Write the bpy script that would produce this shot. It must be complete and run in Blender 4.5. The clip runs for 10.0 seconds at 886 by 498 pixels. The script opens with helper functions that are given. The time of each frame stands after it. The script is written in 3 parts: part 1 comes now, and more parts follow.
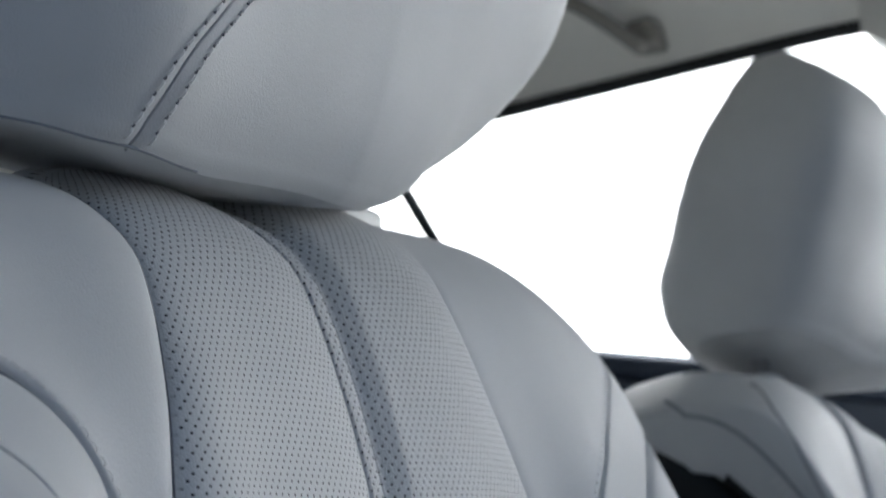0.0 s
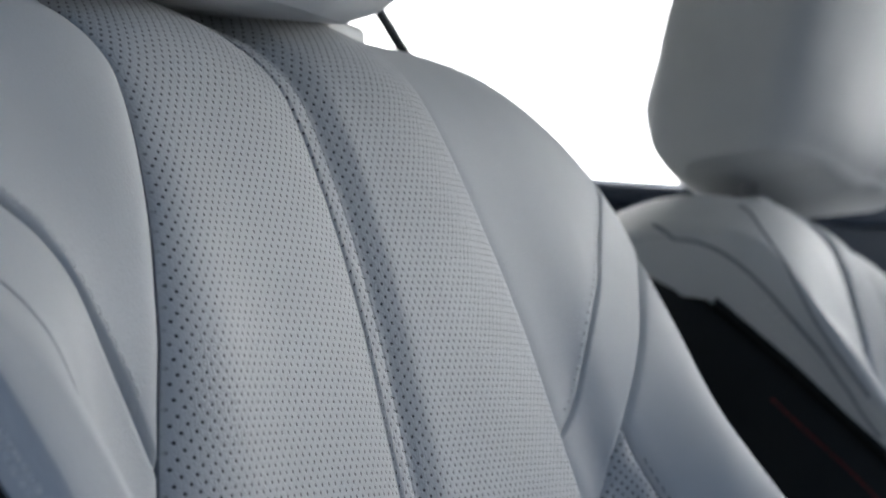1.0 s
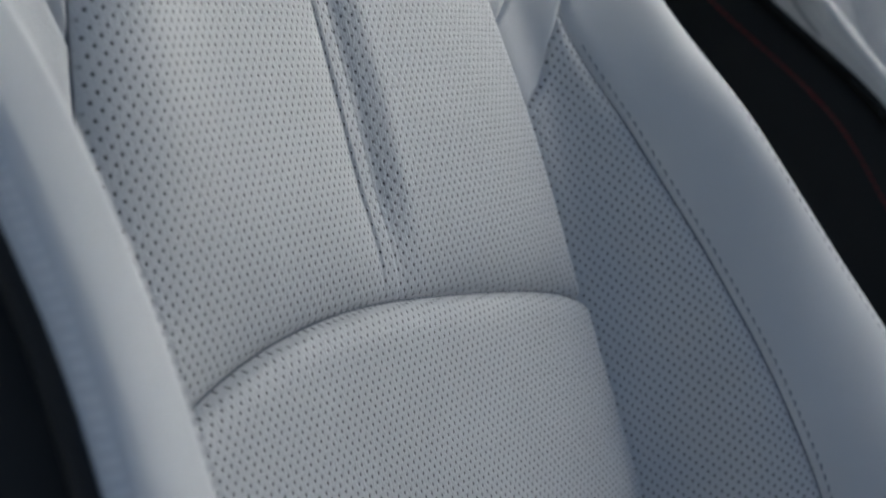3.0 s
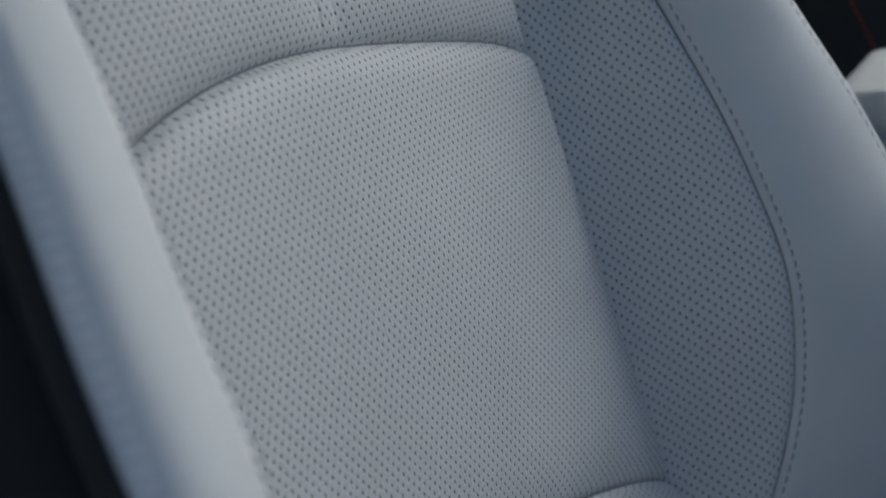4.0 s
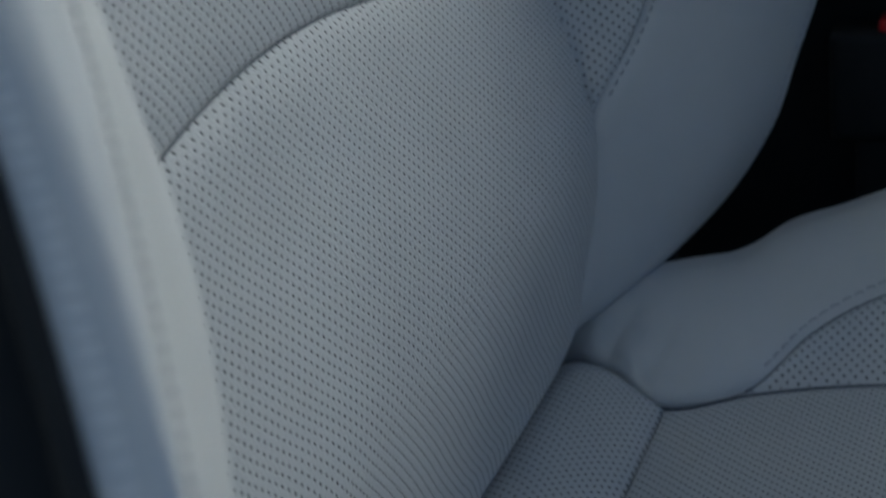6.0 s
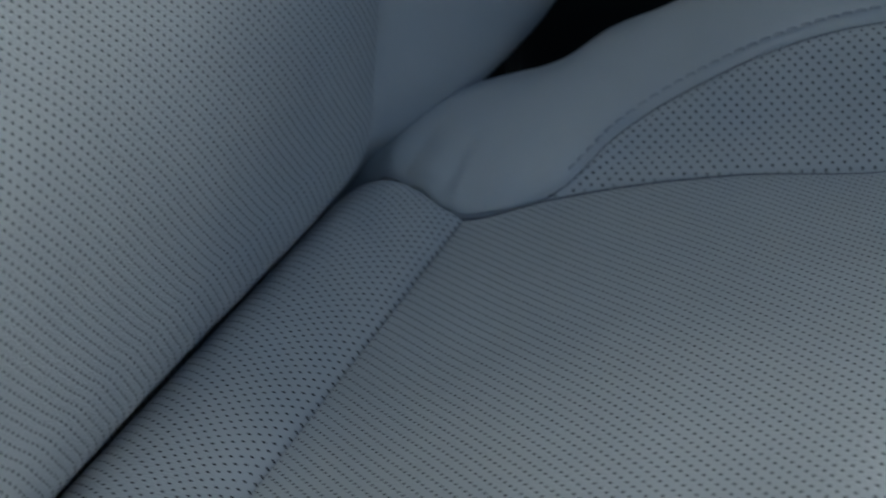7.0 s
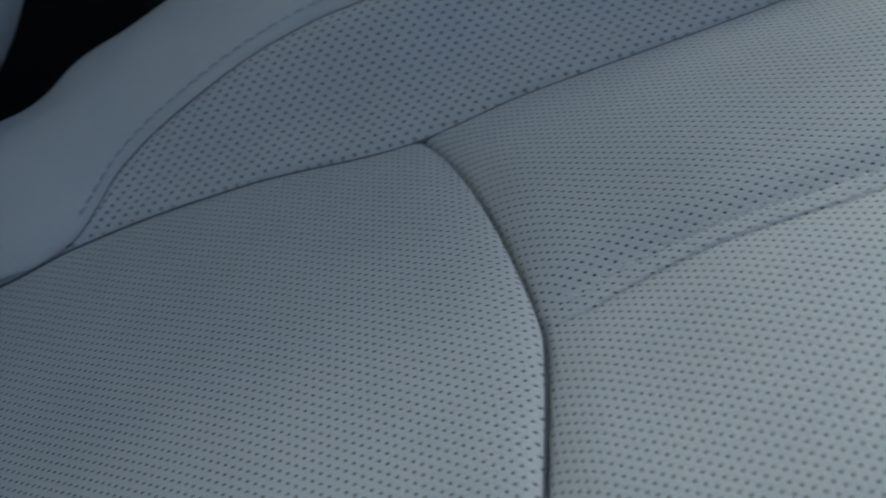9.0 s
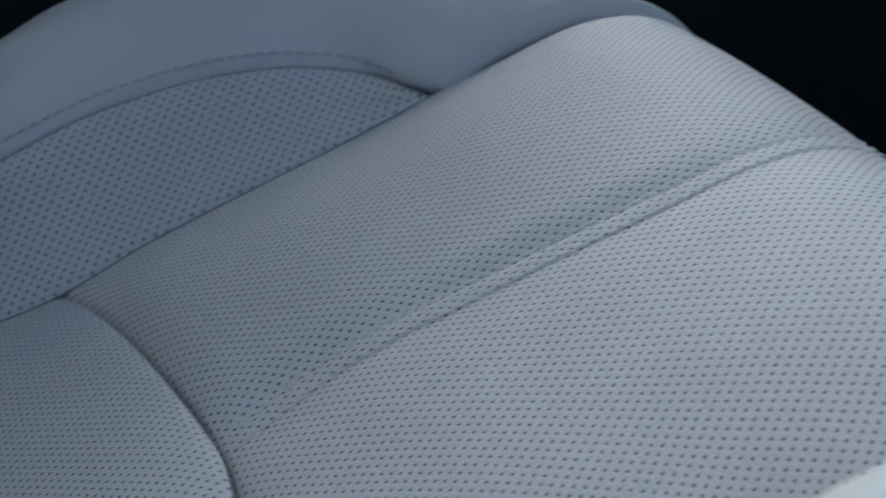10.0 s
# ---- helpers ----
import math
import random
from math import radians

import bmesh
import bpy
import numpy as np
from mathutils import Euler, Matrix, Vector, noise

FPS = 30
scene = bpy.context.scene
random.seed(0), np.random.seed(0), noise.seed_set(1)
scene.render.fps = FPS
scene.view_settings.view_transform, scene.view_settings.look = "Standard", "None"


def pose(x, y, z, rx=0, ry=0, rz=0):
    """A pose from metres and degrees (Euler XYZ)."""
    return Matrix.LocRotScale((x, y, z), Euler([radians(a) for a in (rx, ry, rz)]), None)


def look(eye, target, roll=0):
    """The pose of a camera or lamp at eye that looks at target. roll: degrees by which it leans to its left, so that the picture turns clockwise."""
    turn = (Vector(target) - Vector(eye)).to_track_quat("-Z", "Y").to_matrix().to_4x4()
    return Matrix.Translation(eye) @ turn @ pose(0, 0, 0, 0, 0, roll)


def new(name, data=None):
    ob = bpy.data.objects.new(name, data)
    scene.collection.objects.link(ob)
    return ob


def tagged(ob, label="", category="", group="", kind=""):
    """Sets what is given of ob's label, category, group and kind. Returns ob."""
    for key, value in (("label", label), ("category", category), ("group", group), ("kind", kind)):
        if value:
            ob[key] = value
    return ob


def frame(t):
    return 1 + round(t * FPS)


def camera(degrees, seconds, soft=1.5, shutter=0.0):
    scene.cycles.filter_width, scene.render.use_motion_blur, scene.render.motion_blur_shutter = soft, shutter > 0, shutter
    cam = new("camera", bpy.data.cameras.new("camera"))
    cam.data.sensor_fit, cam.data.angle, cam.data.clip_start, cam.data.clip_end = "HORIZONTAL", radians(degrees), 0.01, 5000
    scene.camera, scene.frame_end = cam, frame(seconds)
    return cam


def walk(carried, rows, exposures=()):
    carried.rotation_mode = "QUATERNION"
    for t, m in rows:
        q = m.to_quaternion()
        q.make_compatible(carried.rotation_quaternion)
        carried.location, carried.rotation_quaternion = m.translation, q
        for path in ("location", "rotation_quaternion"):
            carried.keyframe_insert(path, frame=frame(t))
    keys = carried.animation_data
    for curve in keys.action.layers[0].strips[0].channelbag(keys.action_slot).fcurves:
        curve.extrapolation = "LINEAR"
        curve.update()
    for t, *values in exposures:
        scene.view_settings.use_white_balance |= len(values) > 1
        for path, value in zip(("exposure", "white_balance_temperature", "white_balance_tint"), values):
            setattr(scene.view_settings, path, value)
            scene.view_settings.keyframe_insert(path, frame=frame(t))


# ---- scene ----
cam = camera(26, 10.0, soft=1.7, shutter=0.3)
PATH = [
    (0.0, look((-0.5080, -0.1176, 0.3932), (0.3889, 0.2815, 0.5835), -3.61)),
    (0.5, look((-0.5055, -0.1170, 0.3854), (0.3964, 0.2857, 0.5418), -4.57)),
    (1.0, look((-0.4896, -0.1052, 0.3901), (0.4212, 0.2940, 0.4958), -4.42)),
    (1.5, look((-0.4864, -0.1044, 0.3870), (0.4278, 0.2958, 0.4504), -5.01)),
    (2.0, look((-0.4831, -0.1056, 0.3822), (0.4310, 0.2994, 0.3998), -5.66)),
    (2.5, look((-0.4766, -0.1010, 0.3785), (0.4415, 0.2944, 0.3506), -6.24)),
    (2.7, look((-0.4751, -0.0998, 0.3770), (0.4439, 0.2915, 0.3281), -6.10)),
    (3.8, look((-0.4376, -0.0708, 0.3576), (0.4820, 0.2839, 0.1886), -7.45)),
    (4.1, look((-0.4371, -0.0719, 0.3547), (0.4795, 0.2753, 0.1565), -8.24)),
    (4.5, look((-0.4385, -0.0762, 0.3530), (0.4724, 0.2606, 0.1148), -8.17)),
    (5.0, look((-0.4484, -0.0849, 0.3387), (0.4518, 0.2430, 0.0522), -4.79)),
    (5.3, look((-0.4519, -0.0871, 0.3405), (0.4374, 0.2343, 0.0152), -4.24)),
    (5.5, look((-0.4520, -0.0885, 0.3406), (0.4246, 0.2329, -0.0175), -4.40)),
    (5.7, look((-0.4511, -0.0892, 0.3394), (0.4144, 0.2308, -0.0461), -4.51)),
    (6.8, look((-0.4162, -0.1614, 0.2480), (0.4342, 0.1964, -0.1377), -8.90)),
    (7.1, look((-0.4062, -0.1770, 0.2393), (0.4429, 0.1730, -0.1563), -9.32)),
    (7.5, look((-0.3875, -0.1862, 0.2389), (0.4618, 0.1398, -0.1764), -11.36)),
    (8.0, look((-0.3845, -0.1782, 0.2344), (0.4856, 0.0765, -0.1875), -11.99)),
    (8.5, look((-0.3867, -0.1566, 0.2464), (0.4896, 0.0272, -0.1988), -13.27)),
    (9.0, look((-0.3945, -0.1299, 0.2463), (0.4970, -0.0717, -0.2030), -14.59)),
    (9.5, look((-0.4041, -0.1182, 0.2533), (0.4876, -0.1788, -0.1953), -15.22)),
    (10.0, look((-0.4231, -0.1086, 0.2702), (0.4540, -0.2798, -0.1785), -15.77)),
]
cam.data.dof.use_dof = True
cam.data.dof.focus_distance = 0.51
cam.data.dof.aperture_fstop = 22
EXPOSURES = [(0.0, -0.45, 5450, 8), (1.2, -0.45, 5600, 8), (2.5, -0.32, 5700, 7), (4.2, -0.28, 5600, 4), (5.6, -0.43, 5500, 1), (7.0, -0.25, 5450, -3), (8.5, -0.2, 5400, -4), (9.3, -0.02, 5350, 0), (10.0, -0.1, 5250, 3)]
walk(cam, PATH, EXPOSURES)

# ---- light ----
w = bpy.data.worlds.new("world")
scene.world = w
w.use_nodes = True
sky = w.node_tree.nodes.new("ShaderNodeTexSky")
sky.sky_type = 'NISHITA'
sky.sun_disc = False
sky.ozone_density = 4.0
sky.dust_density = 6.0
sky.sun_elevation = radians(58)
sky.sun_rotation = radians(88)
w.node_tree.links.new(sky.outputs[0], w.node_tree.nodes["Background"].inputs[0])
w.node_tree.nodes["Background"].inputs[1].default_value = 0.15
sun = new("sun", bpy.data.lights.new("sun", 'SUN'))
sun.data.energy = 5.0
sun.data.angle = radians(2)
sun.data.color = (1.0, 0.95, 0.88)
sun.matrix_world = look((2.0, 0.07, 3.20), (0, 0, 0))


# ---- materials ----
def material(name, color, rough=0.5, metal=0.0):
    m = bpy.data.materials.new(name)
    m.use_nodes = True
    b = m.node_tree.nodes["Principled BSDF"]
    b.inputs["Base Color"].default_value = (*color, 1)
    b.inputs["Roughness"].default_value = rough
    b.inputs["Metallic"].default_value = metal
    return m, m.node_tree, b


def mathnode(nt, op, a, b=None, c=None):
    n = nt.nodes.new("ShaderNodeMath")
    n.operation = op
    for i, v in enumerate((a, b, c)):
        if v is None:
            continue
        if isinstance(v, (int, float)):
            n.inputs[i].default_value = v
        else:
            nt.links.new(v, n.inputs[i])
    return n.outputs[0]


def vecnode(nt, op, a, b=None):
    n = nt.nodes.new("ShaderNodeVectorMath")
    n.operation = op
    nt.links.new(a, n.inputs[0])
    if b is not None:
        n.inputs[1].default_value = b
    return n


PITCH = 0.0039   # spacing of the perforation along and across the seat


def leather(name, color, holes=False, grain=1.0):
    """Soft grained hide, with fine pores, faint mottling and, if asked, rows of punched holes."""
    m, nt, b = material(name, color, 0.46)
    co = nt.nodes.new("ShaderNodeTexCoord")
    big = nt.nodes.new("ShaderNodeTexNoise")
    big.inputs["Scale"].default_value = 22
    big.inputs["Detail"].default_value = 4
    nt.links.new(co.outputs["Object"], big.inputs["Vector"])
    fine = nt.nodes.new("ShaderNodeTexVoronoi")
    fine.inputs["Scale"].default_value = 1500
    nt.links.new(co.outputs["Object"], fine.inputs["Vector"])
    crk = nt.nodes.new("ShaderNodeTexNoise")
    crk.inputs["Scale"].default_value = 520
    crk.inputs["Detail"].default_value = 5
    stretch = vecnode(nt, 'MULTIPLY', co.outputs["UV"], (2.6, 1.0, 1.0))   # fine wrinkles run up the hide
    nt.links.new(stretch.outputs[0], crk.inputs["Vector"])
    ramp = nt.nodes.new("ShaderNodeMapRange")
    nt.links.new(big.outputs["Fac"], ramp.inputs[0])
    ramp.inputs[1].default_value, ramp.inputs[2].default_value = 0.3, 0.7
    ramp.inputs[3].default_value, ramp.inputs[4].default_value = 0.95, 1.03
    mul = nt.nodes.new("ShaderNodeMix")
    mul.data_type = 'RGBA'
    mul.blend_type = 'MULTIPLY'
    mul.inputs["Factor"].default_value = 1
    mul.inputs["A"].default_value = (*color, 1)
    nt.links.new(ramp.outputs[0], mul.inputs["B"])
    col = mul.outputs["Result"]
    rr = nt.nodes.new("ShaderNodeMapRange")
    nt.links.new(crk.outputs["Fac"], rr.inputs[0])
    rr.inputs[3].default_value, rr.inputs[4].default_value = 0.48, 0.66
    nt.links.new(rr.outputs[0], b.inputs["Roughness"])
    hgt = mathnode(nt, 'ADD', mathnode(nt, 'MULTIPLY', fine.outputs["Distance"], -0.5), mathnode(nt, 'MULTIPLY', crk.outputs["Fac"], 0.8))
    bump = nt.nodes.new("ShaderNodeBump")
    bump.inputs["Strength"].default_value = 0.9 * grain
    bump.inputs["Distance"].default_value = 0.0003
    nt.links.new(hgt, bump.inputs["Height"])
    nrm = bump.outputs[0]
    if holes:
        sc = vecnode(nt, 'SCALE', co.outputs["UV"])
        sc.inputs["Scale"].default_value = 1 / PITCH
        dist = []
        for off in (0.0, 0.5):
            sh = vecnode(nt, 'ADD', sc.outputs[0], (off, off, 0))
            fr = vecnode(nt, 'FRACTION', sh.outputs[0])
            ce = vecnode(nt, 'SUBTRACT', fr.outputs[0], (0.5, 0.5, 0))
            ln = vecnode(nt, 'LENGTH', ce.outputs[0])
            dist.append(ln.outputs["Value"])
        near = mathnode(nt, 'MINIMUM', dist[0], dist[1])
        mask = nt.nodes.new("ShaderNodeMapRange")
        nt.links.new(near, mask.inputs[0])
        mask.inputs[1].default_value, mask.inputs[2].default_value = 0.088, 0.145
        mix = nt.nodes.new("ShaderNodeMix")
        mix.data_type = 'RGBA'
        mix.inputs["A"].default_value = (0.012, 0.013, 0.016, 1)
        edge = nt.nodes.new("ShaderNodeAttribute")
        edge.attribute_name = "rim"
        keep = mathnode(nt, 'MAXIMUM', mask.outputs[0], mathnode(nt, 'SUBTRACT', 1.0, edge.outputs["Fac"]))
        nt.links.new(keep, mix.inputs["Factor"])
        nt.links.new(col, mix.inputs["B"])
        col = mix.outputs["Result"]
        rim = nt.nodes.new("ShaderNodeMapRange")
        rim.interpolation_type = 'SMOOTHSTEP'
        nt.links.new(near, rim.inputs[0])
        rim.inputs[1].default_value, rim.inputs[2].default_value = 0.08, 0.26
        b2 = nt.nodes.new("ShaderNodeBump")
        b2.inputs["Strength"].default_value = 0.22
        b2.inputs["Distance"].default_value = 0.0004
        nt.links.new(rim.outputs[0], b2.inputs["Height"])
        nt.links.new(nrm, b2.inputs["Normal"])
        nrm = b2.outputs[0]
    nt.links.new(col, b.inputs["Base Color"])
    nt.links.new(nrm, b.inputs["Normal"])
    return m


def plain(name, color, rough, scale=300, strength=0.2, metal=0.0, vary=0.1, gloss=0.5):
    """A surface with fine relief and faint unevenness of tone."""
    m, nt, b = material(name, color, rough, metal)
    b.inputs["Specular IOR Level"].default_value = gloss
    co = nt.nodes.new("ShaderNodeTexCoord")
    n1 = nt.nodes.new("ShaderNodeTexNoise")
    n1.inputs["Scale"].default_value = scale
    n1.inputs["Detail"].default_value = 4
    nt.links.new(co.outputs["Object"], n1.inputs["Vector"])
    n2 = nt.nodes.new("ShaderNodeTexNoise")
    n2.inputs["Scale"].default_value = 12
    nt.links.new(co.outputs["Object"], n2.inputs["Vector"])
    mr = nt.nodes.new("ShaderNodeMapRange")
    nt.links.new(n2.outputs["Fac"], mr.inputs[0])
    mr.inputs[3].default_value, mr.inputs[4].default_value = 1 - vary, 1 + vary
    mul = nt.nodes.new("ShaderNodeMix")
    mul.data_type = 'RGBA'
    mul.blend_type = 'MULTIPLY'
    mul.inputs["Factor"].default_value = 1
    mul.inputs["A"].default_value = (*color, 1)
    nt.links.new(mr.outputs[0], mul.inputs["B"])
    nt.links.new(mul.outputs["Result"], b.inputs["Base Color"])
    bp = nt.nodes.new("ShaderNodeBump")
    bp.inputs["Strength"].default_value = strength
    bp.inputs["Distance"].default_value = 0.0005
    nt.links.new(n1.outputs["Fac"], bp.inputs["Height"])
    nt.links.new(bp.outputs[0], b.inputs["Normal"])
    return m


PALE = (0.66, 0.665, 0.66)
M_LEATHER = leather("pale_leather", PALE, grain=0.45)
M_PERF = leather("perforated_leather", PALE, True)
M_THREAD = plain("thread", (0.78, 0.78, 0.77), 0.7, 2500, 0.0)
M_THREAD_GREY = plain("grey_thread", (0.46, 0.47, 0.49), 0.7, 2500, 0.0)
M_THREAD_SLATE = plain("slate_thread", (0.24, 0.26, 0.29), 0.7, 2500, 0.0)
M_SEAM = plain("seam_cord", (0.17, 0.18, 0.20), 0.8, 1500, 0.3)
M_RED = plain("red_thread", (0.20, 0.02, 0.02), 0.7, 2500, 0.4)
M_DARK = plain("dark_grained_plastic", (0.013, 0.014, 0.014), 0.62, 900, 0.35, gloss=0.28)
M_CARPET = plain("dark_carpet", (0.015, 0.015, 0.017), 0.95, 700, 1.0)
M_LINER = plain("roof_fabric", (0.72, 0.71, 0.65), 0.9, 900, 0.5)
M_TRIM = plain("pale_plastic", (0.55, 0.54, 0.50), 0.5, 600, 0.2)
# pale trim darkened, so the handle reads as a shadow line on the lining
M_GRIP = plain("shade_dark_plastic", (0.22, 0.21, 0.18), 0.55, 600, 0.2)
M_NAVY = plain("navy_door_trim", (0.03, 0.04, 0.06), 0.5, 700, 0.3)
M_METAL = plain("brushed_steel", (0.5, 0.5, 0.5), 0.3, 800, 0.1, 1.0)
M_REDBTN = plain("red_plastic", (0.45, 0.01, 0.015), 0.35, 600, 0.1)
M_GUIDE = plain("white_plastic_guide", (0.7, 0.7, 0.66), 0.4, 600, 0.1)


# ---- helpers ----
BASE = np.array((0.0, -0.05, -0.33))   # foot of a seat, on the floor


def hermite(xs, ys, x):
    """Smooth curve through the points of a table."""
    xs, ys, x = np.asarray(xs, float), np.asarray(ys, float), np.asarray(x, float)
    s = np.gradient(ys, xs)
    dl = np.diff(ys) / np.diff(xs)
    for i in range(1, len(xs) - 1):
        if dl[i - 1] * dl[i] <= 0:
            s[i] = 0
    k = np.clip(np.searchsorted(xs, x) - 1, 0, len(xs) - 2)
    h = xs[k + 1] - xs[k]
    t = np.clip((x - xs[k]) / h, 0, 1)
    return ((2 * t ** 3 - 3 * t ** 2 + 1) * ys[k] + (t ** 3 - 2 * t ** 2 + t) * h * s[k]
            + (3 * t ** 2 - 2 * t ** 3) * ys[k + 1] + (t ** 3 - t ** 2) * h * s[k + 1])


def sections(u, rows, odd=False):
    """Smooth interpolation across u (0, 1, 2 ...) between arrays of equal shape, for u from 0 up; odd or even about 0."""
    n = len(rows)
    R = np.array(rows)
    k = np.clip(np.floor(u).astype(int), 0, n - 2)
    t = np.clip(u - k, 0, 1)
    idx = np.indices(u.shape)

    def at(j):
        return R[(np.clip(j, 0, n - 1), *idx)]
    p0, p1, p2, p3 = at(np.abs(k - 1)), at(k), at(k + 1), at(k + 2)
    if odd:
        p0 = np.where(k == 0, -p0, p0)
    m1, m2 = (p2 - p0) / 2, (p3 - p1) / 2
    d = p2 - p1
    m1, m2 = (np.where(m * d <= 0, 0, np.where(np.abs(m) > 2.5 * np.abs(d), 2.5 * d, m)) for m in (m1, m2))
    return ((2 * t ** 3 - 3 * t ** 2 + 1) * p1 + (t ** 3 - 2 * t ** 2 + t) * m1
            + (3 * t ** 2 - 2 * t ** 3) * p2 + (t ** 3 - t ** 2) * m2)


def mesh_object(name, verts, faces, mat, parent, label="", uv=None, smooth=True, base=None):
    me = bpy.data.meshes.new(name)
    v = np.asarray(verts, float)
    if base is None:
        v = lean(v)
    v = v - (BASE if base is None else base)
    me.from_pydata([tuple(p) for p in v], [], faces)
    if uv is not None:
        lay = me.uv_layers.new(name="UVMap")
        li = np.zeros(len(me.loops), dtype=np.int32)
        me.loops.foreach_get("vertex_index", li)
        lay.data.foreach_set("uv", np.asarray(uv, np.float32)[li].ravel())
    if smooth:
        me.polygons.foreach_set("use_smooth", np.ones(len(me.polygons), dtype=bool))
    me.materials.append(mat)
    me.update()
    ob = new(name, me)
    ob.parent = parent
    if label:
        ob["label"] = label
    return ob


def grid_faces(ni, nj, flip=False):
    i, j = np.meshgrid(np.arange(ni - 1), np.arange(nj - 1), indexing='ij')
    a = (i * nj + j).ravel()
    f = np.stack([a, a + nj, a + nj + 1, a + 1], 1)
    if flip:
        f = f[:, ::-1]
    return [tuple(int(q) for q in r) for r in f]


def dip(d, depth, width):
    """How far a padded surface sinks towards a seam d metres away."""
    t = 1 - np.clip(d / width, 0, 1)
    return depth * (1 - np.sqrt(np.clip(1 - t * t, 0, 1)))


def panel(name, P, mat, parent, label="", edges=(), out=(0, -1, 0.2), extra=None, uv0=(0.0, 0.0), flip=False, rows=None, plane=None, lift=0.0):
    """A padded panel over a grid of places; edges: (side, depth, width) of the seams at 'l', 'r', 'b', 't'."""
    ni, nj = P.shape[:2]
    du = np.linalg.norm(np.diff(P, axis=0), axis=2)
    dv = np.linalg.norm(np.diff(P, axis=1), axis=2)
    cu = np.concatenate([np.zeros((1, nj)), np.cumsum(du, 0)], 0)
    cv = np.concatenate([np.zeros((ni, 1)), np.cumsum(dv, 1)], 1)
    n = np.cross(np.gradient(P, axis=0), np.gradient(P, axis=1))
    ln = np.linalg.norm(n, axis=2, keepdims=True)
    n = n / np.maximum(ln, 1e-12)
    if (n.reshape(-1, 3) @ np.array(out)).mean() < 0:
        n = -n
        flip = not flip
    D = np.zeros((ni, nj))
    rim = np.full((ni, nj), 1.0)
    for side, depth, width in edges:
        d = {'l': cu, 'r': cu[-1:] - cu, 'b': cv, 't': cv[:, -1:] - cv}[side]
        D = np.maximum(D, dip(d, depth, width))
        if side in 'lr':
            rim = np.minimum(rim, d)
    if extra is not None:
        D = D + extra
    Q = P - n * (D - lift)[..., None]
    uv = np.stack([cu - cu[ni // 2:ni // 2 + 1] + uv0[0], cv + uv0[1]], 2)
    if rows is not None:
        # rows that run straight across: x, and the length along the middle
        mid = rows[ni // 2]
        uv[..., 0] = P[..., 0]
        uv[..., 1] = np.interp(rows, mid, cv[ni // 2]) + np.where(rows < mid[0], rows - mid[0], 0) + np.where(rows > mid[-1], rows - mid[-1], 0) + uv0[1]
    if plane is not None:
        e1, e2 = (np.array(e, float) / np.linalg.norm(e) for e in plane)
        uv[..., 0], uv[..., 1] = P @ e1, P @ e2
    uv = uv.reshape(-1, 2)
    ob = mesh_object(name, Q.reshape(-1, 3), grid_faces(ni, nj, flip), mat, parent, label, uv)
    at = ob.data.attributes.new("rim", 'FLOAT', 'POINT')
    at.data.foreach_set("value", np.clip((rim - 0.0008) / 0.0010, 0, 1).ravel().astype(np.float32))
    return ob, Q, n


def cord(name, pts, r, mat, parent, label="", sides=6, base=None):
    """A thin round cord along a line of places."""
    pts = np.asarray(pts, float)
    tan = np.gradient(pts, axis=0)
    tan /= np.maximum(np.linalg.norm(tan, axis=1, keepdims=True), 1e-9)
    ref = np.array((0.31, 0.2, 0.93))
    a = np.cross(tan, ref)
    a /= np.linalg.norm(a, axis=1, keepdims=True)
    b = np.cross(tan, a)
    th = np.linspace(0, 2 * np.pi, sides, endpoint=False)
    V = pts[:, None] + r * (np.cos(th)[None, :, None] * a[:, None] + np.sin(th)[None, :, None] * b[:, None])
    F = []
    for i in range(len(pts) - 1):
        for j in range(sides):
            k = (j + 1) % sides
            F.append((i * sides + j, i * sides + k, (i + 1) * sides + k, (i + 1) * sides + j))
    F.append(tuple(range(sides))[::-1])
    F.append(tuple((len(pts) - 1) * sides + j for j in range(sides)))
    return mesh_object(name, V.reshape(-1, 3), F, mat, parent, label, base=base)


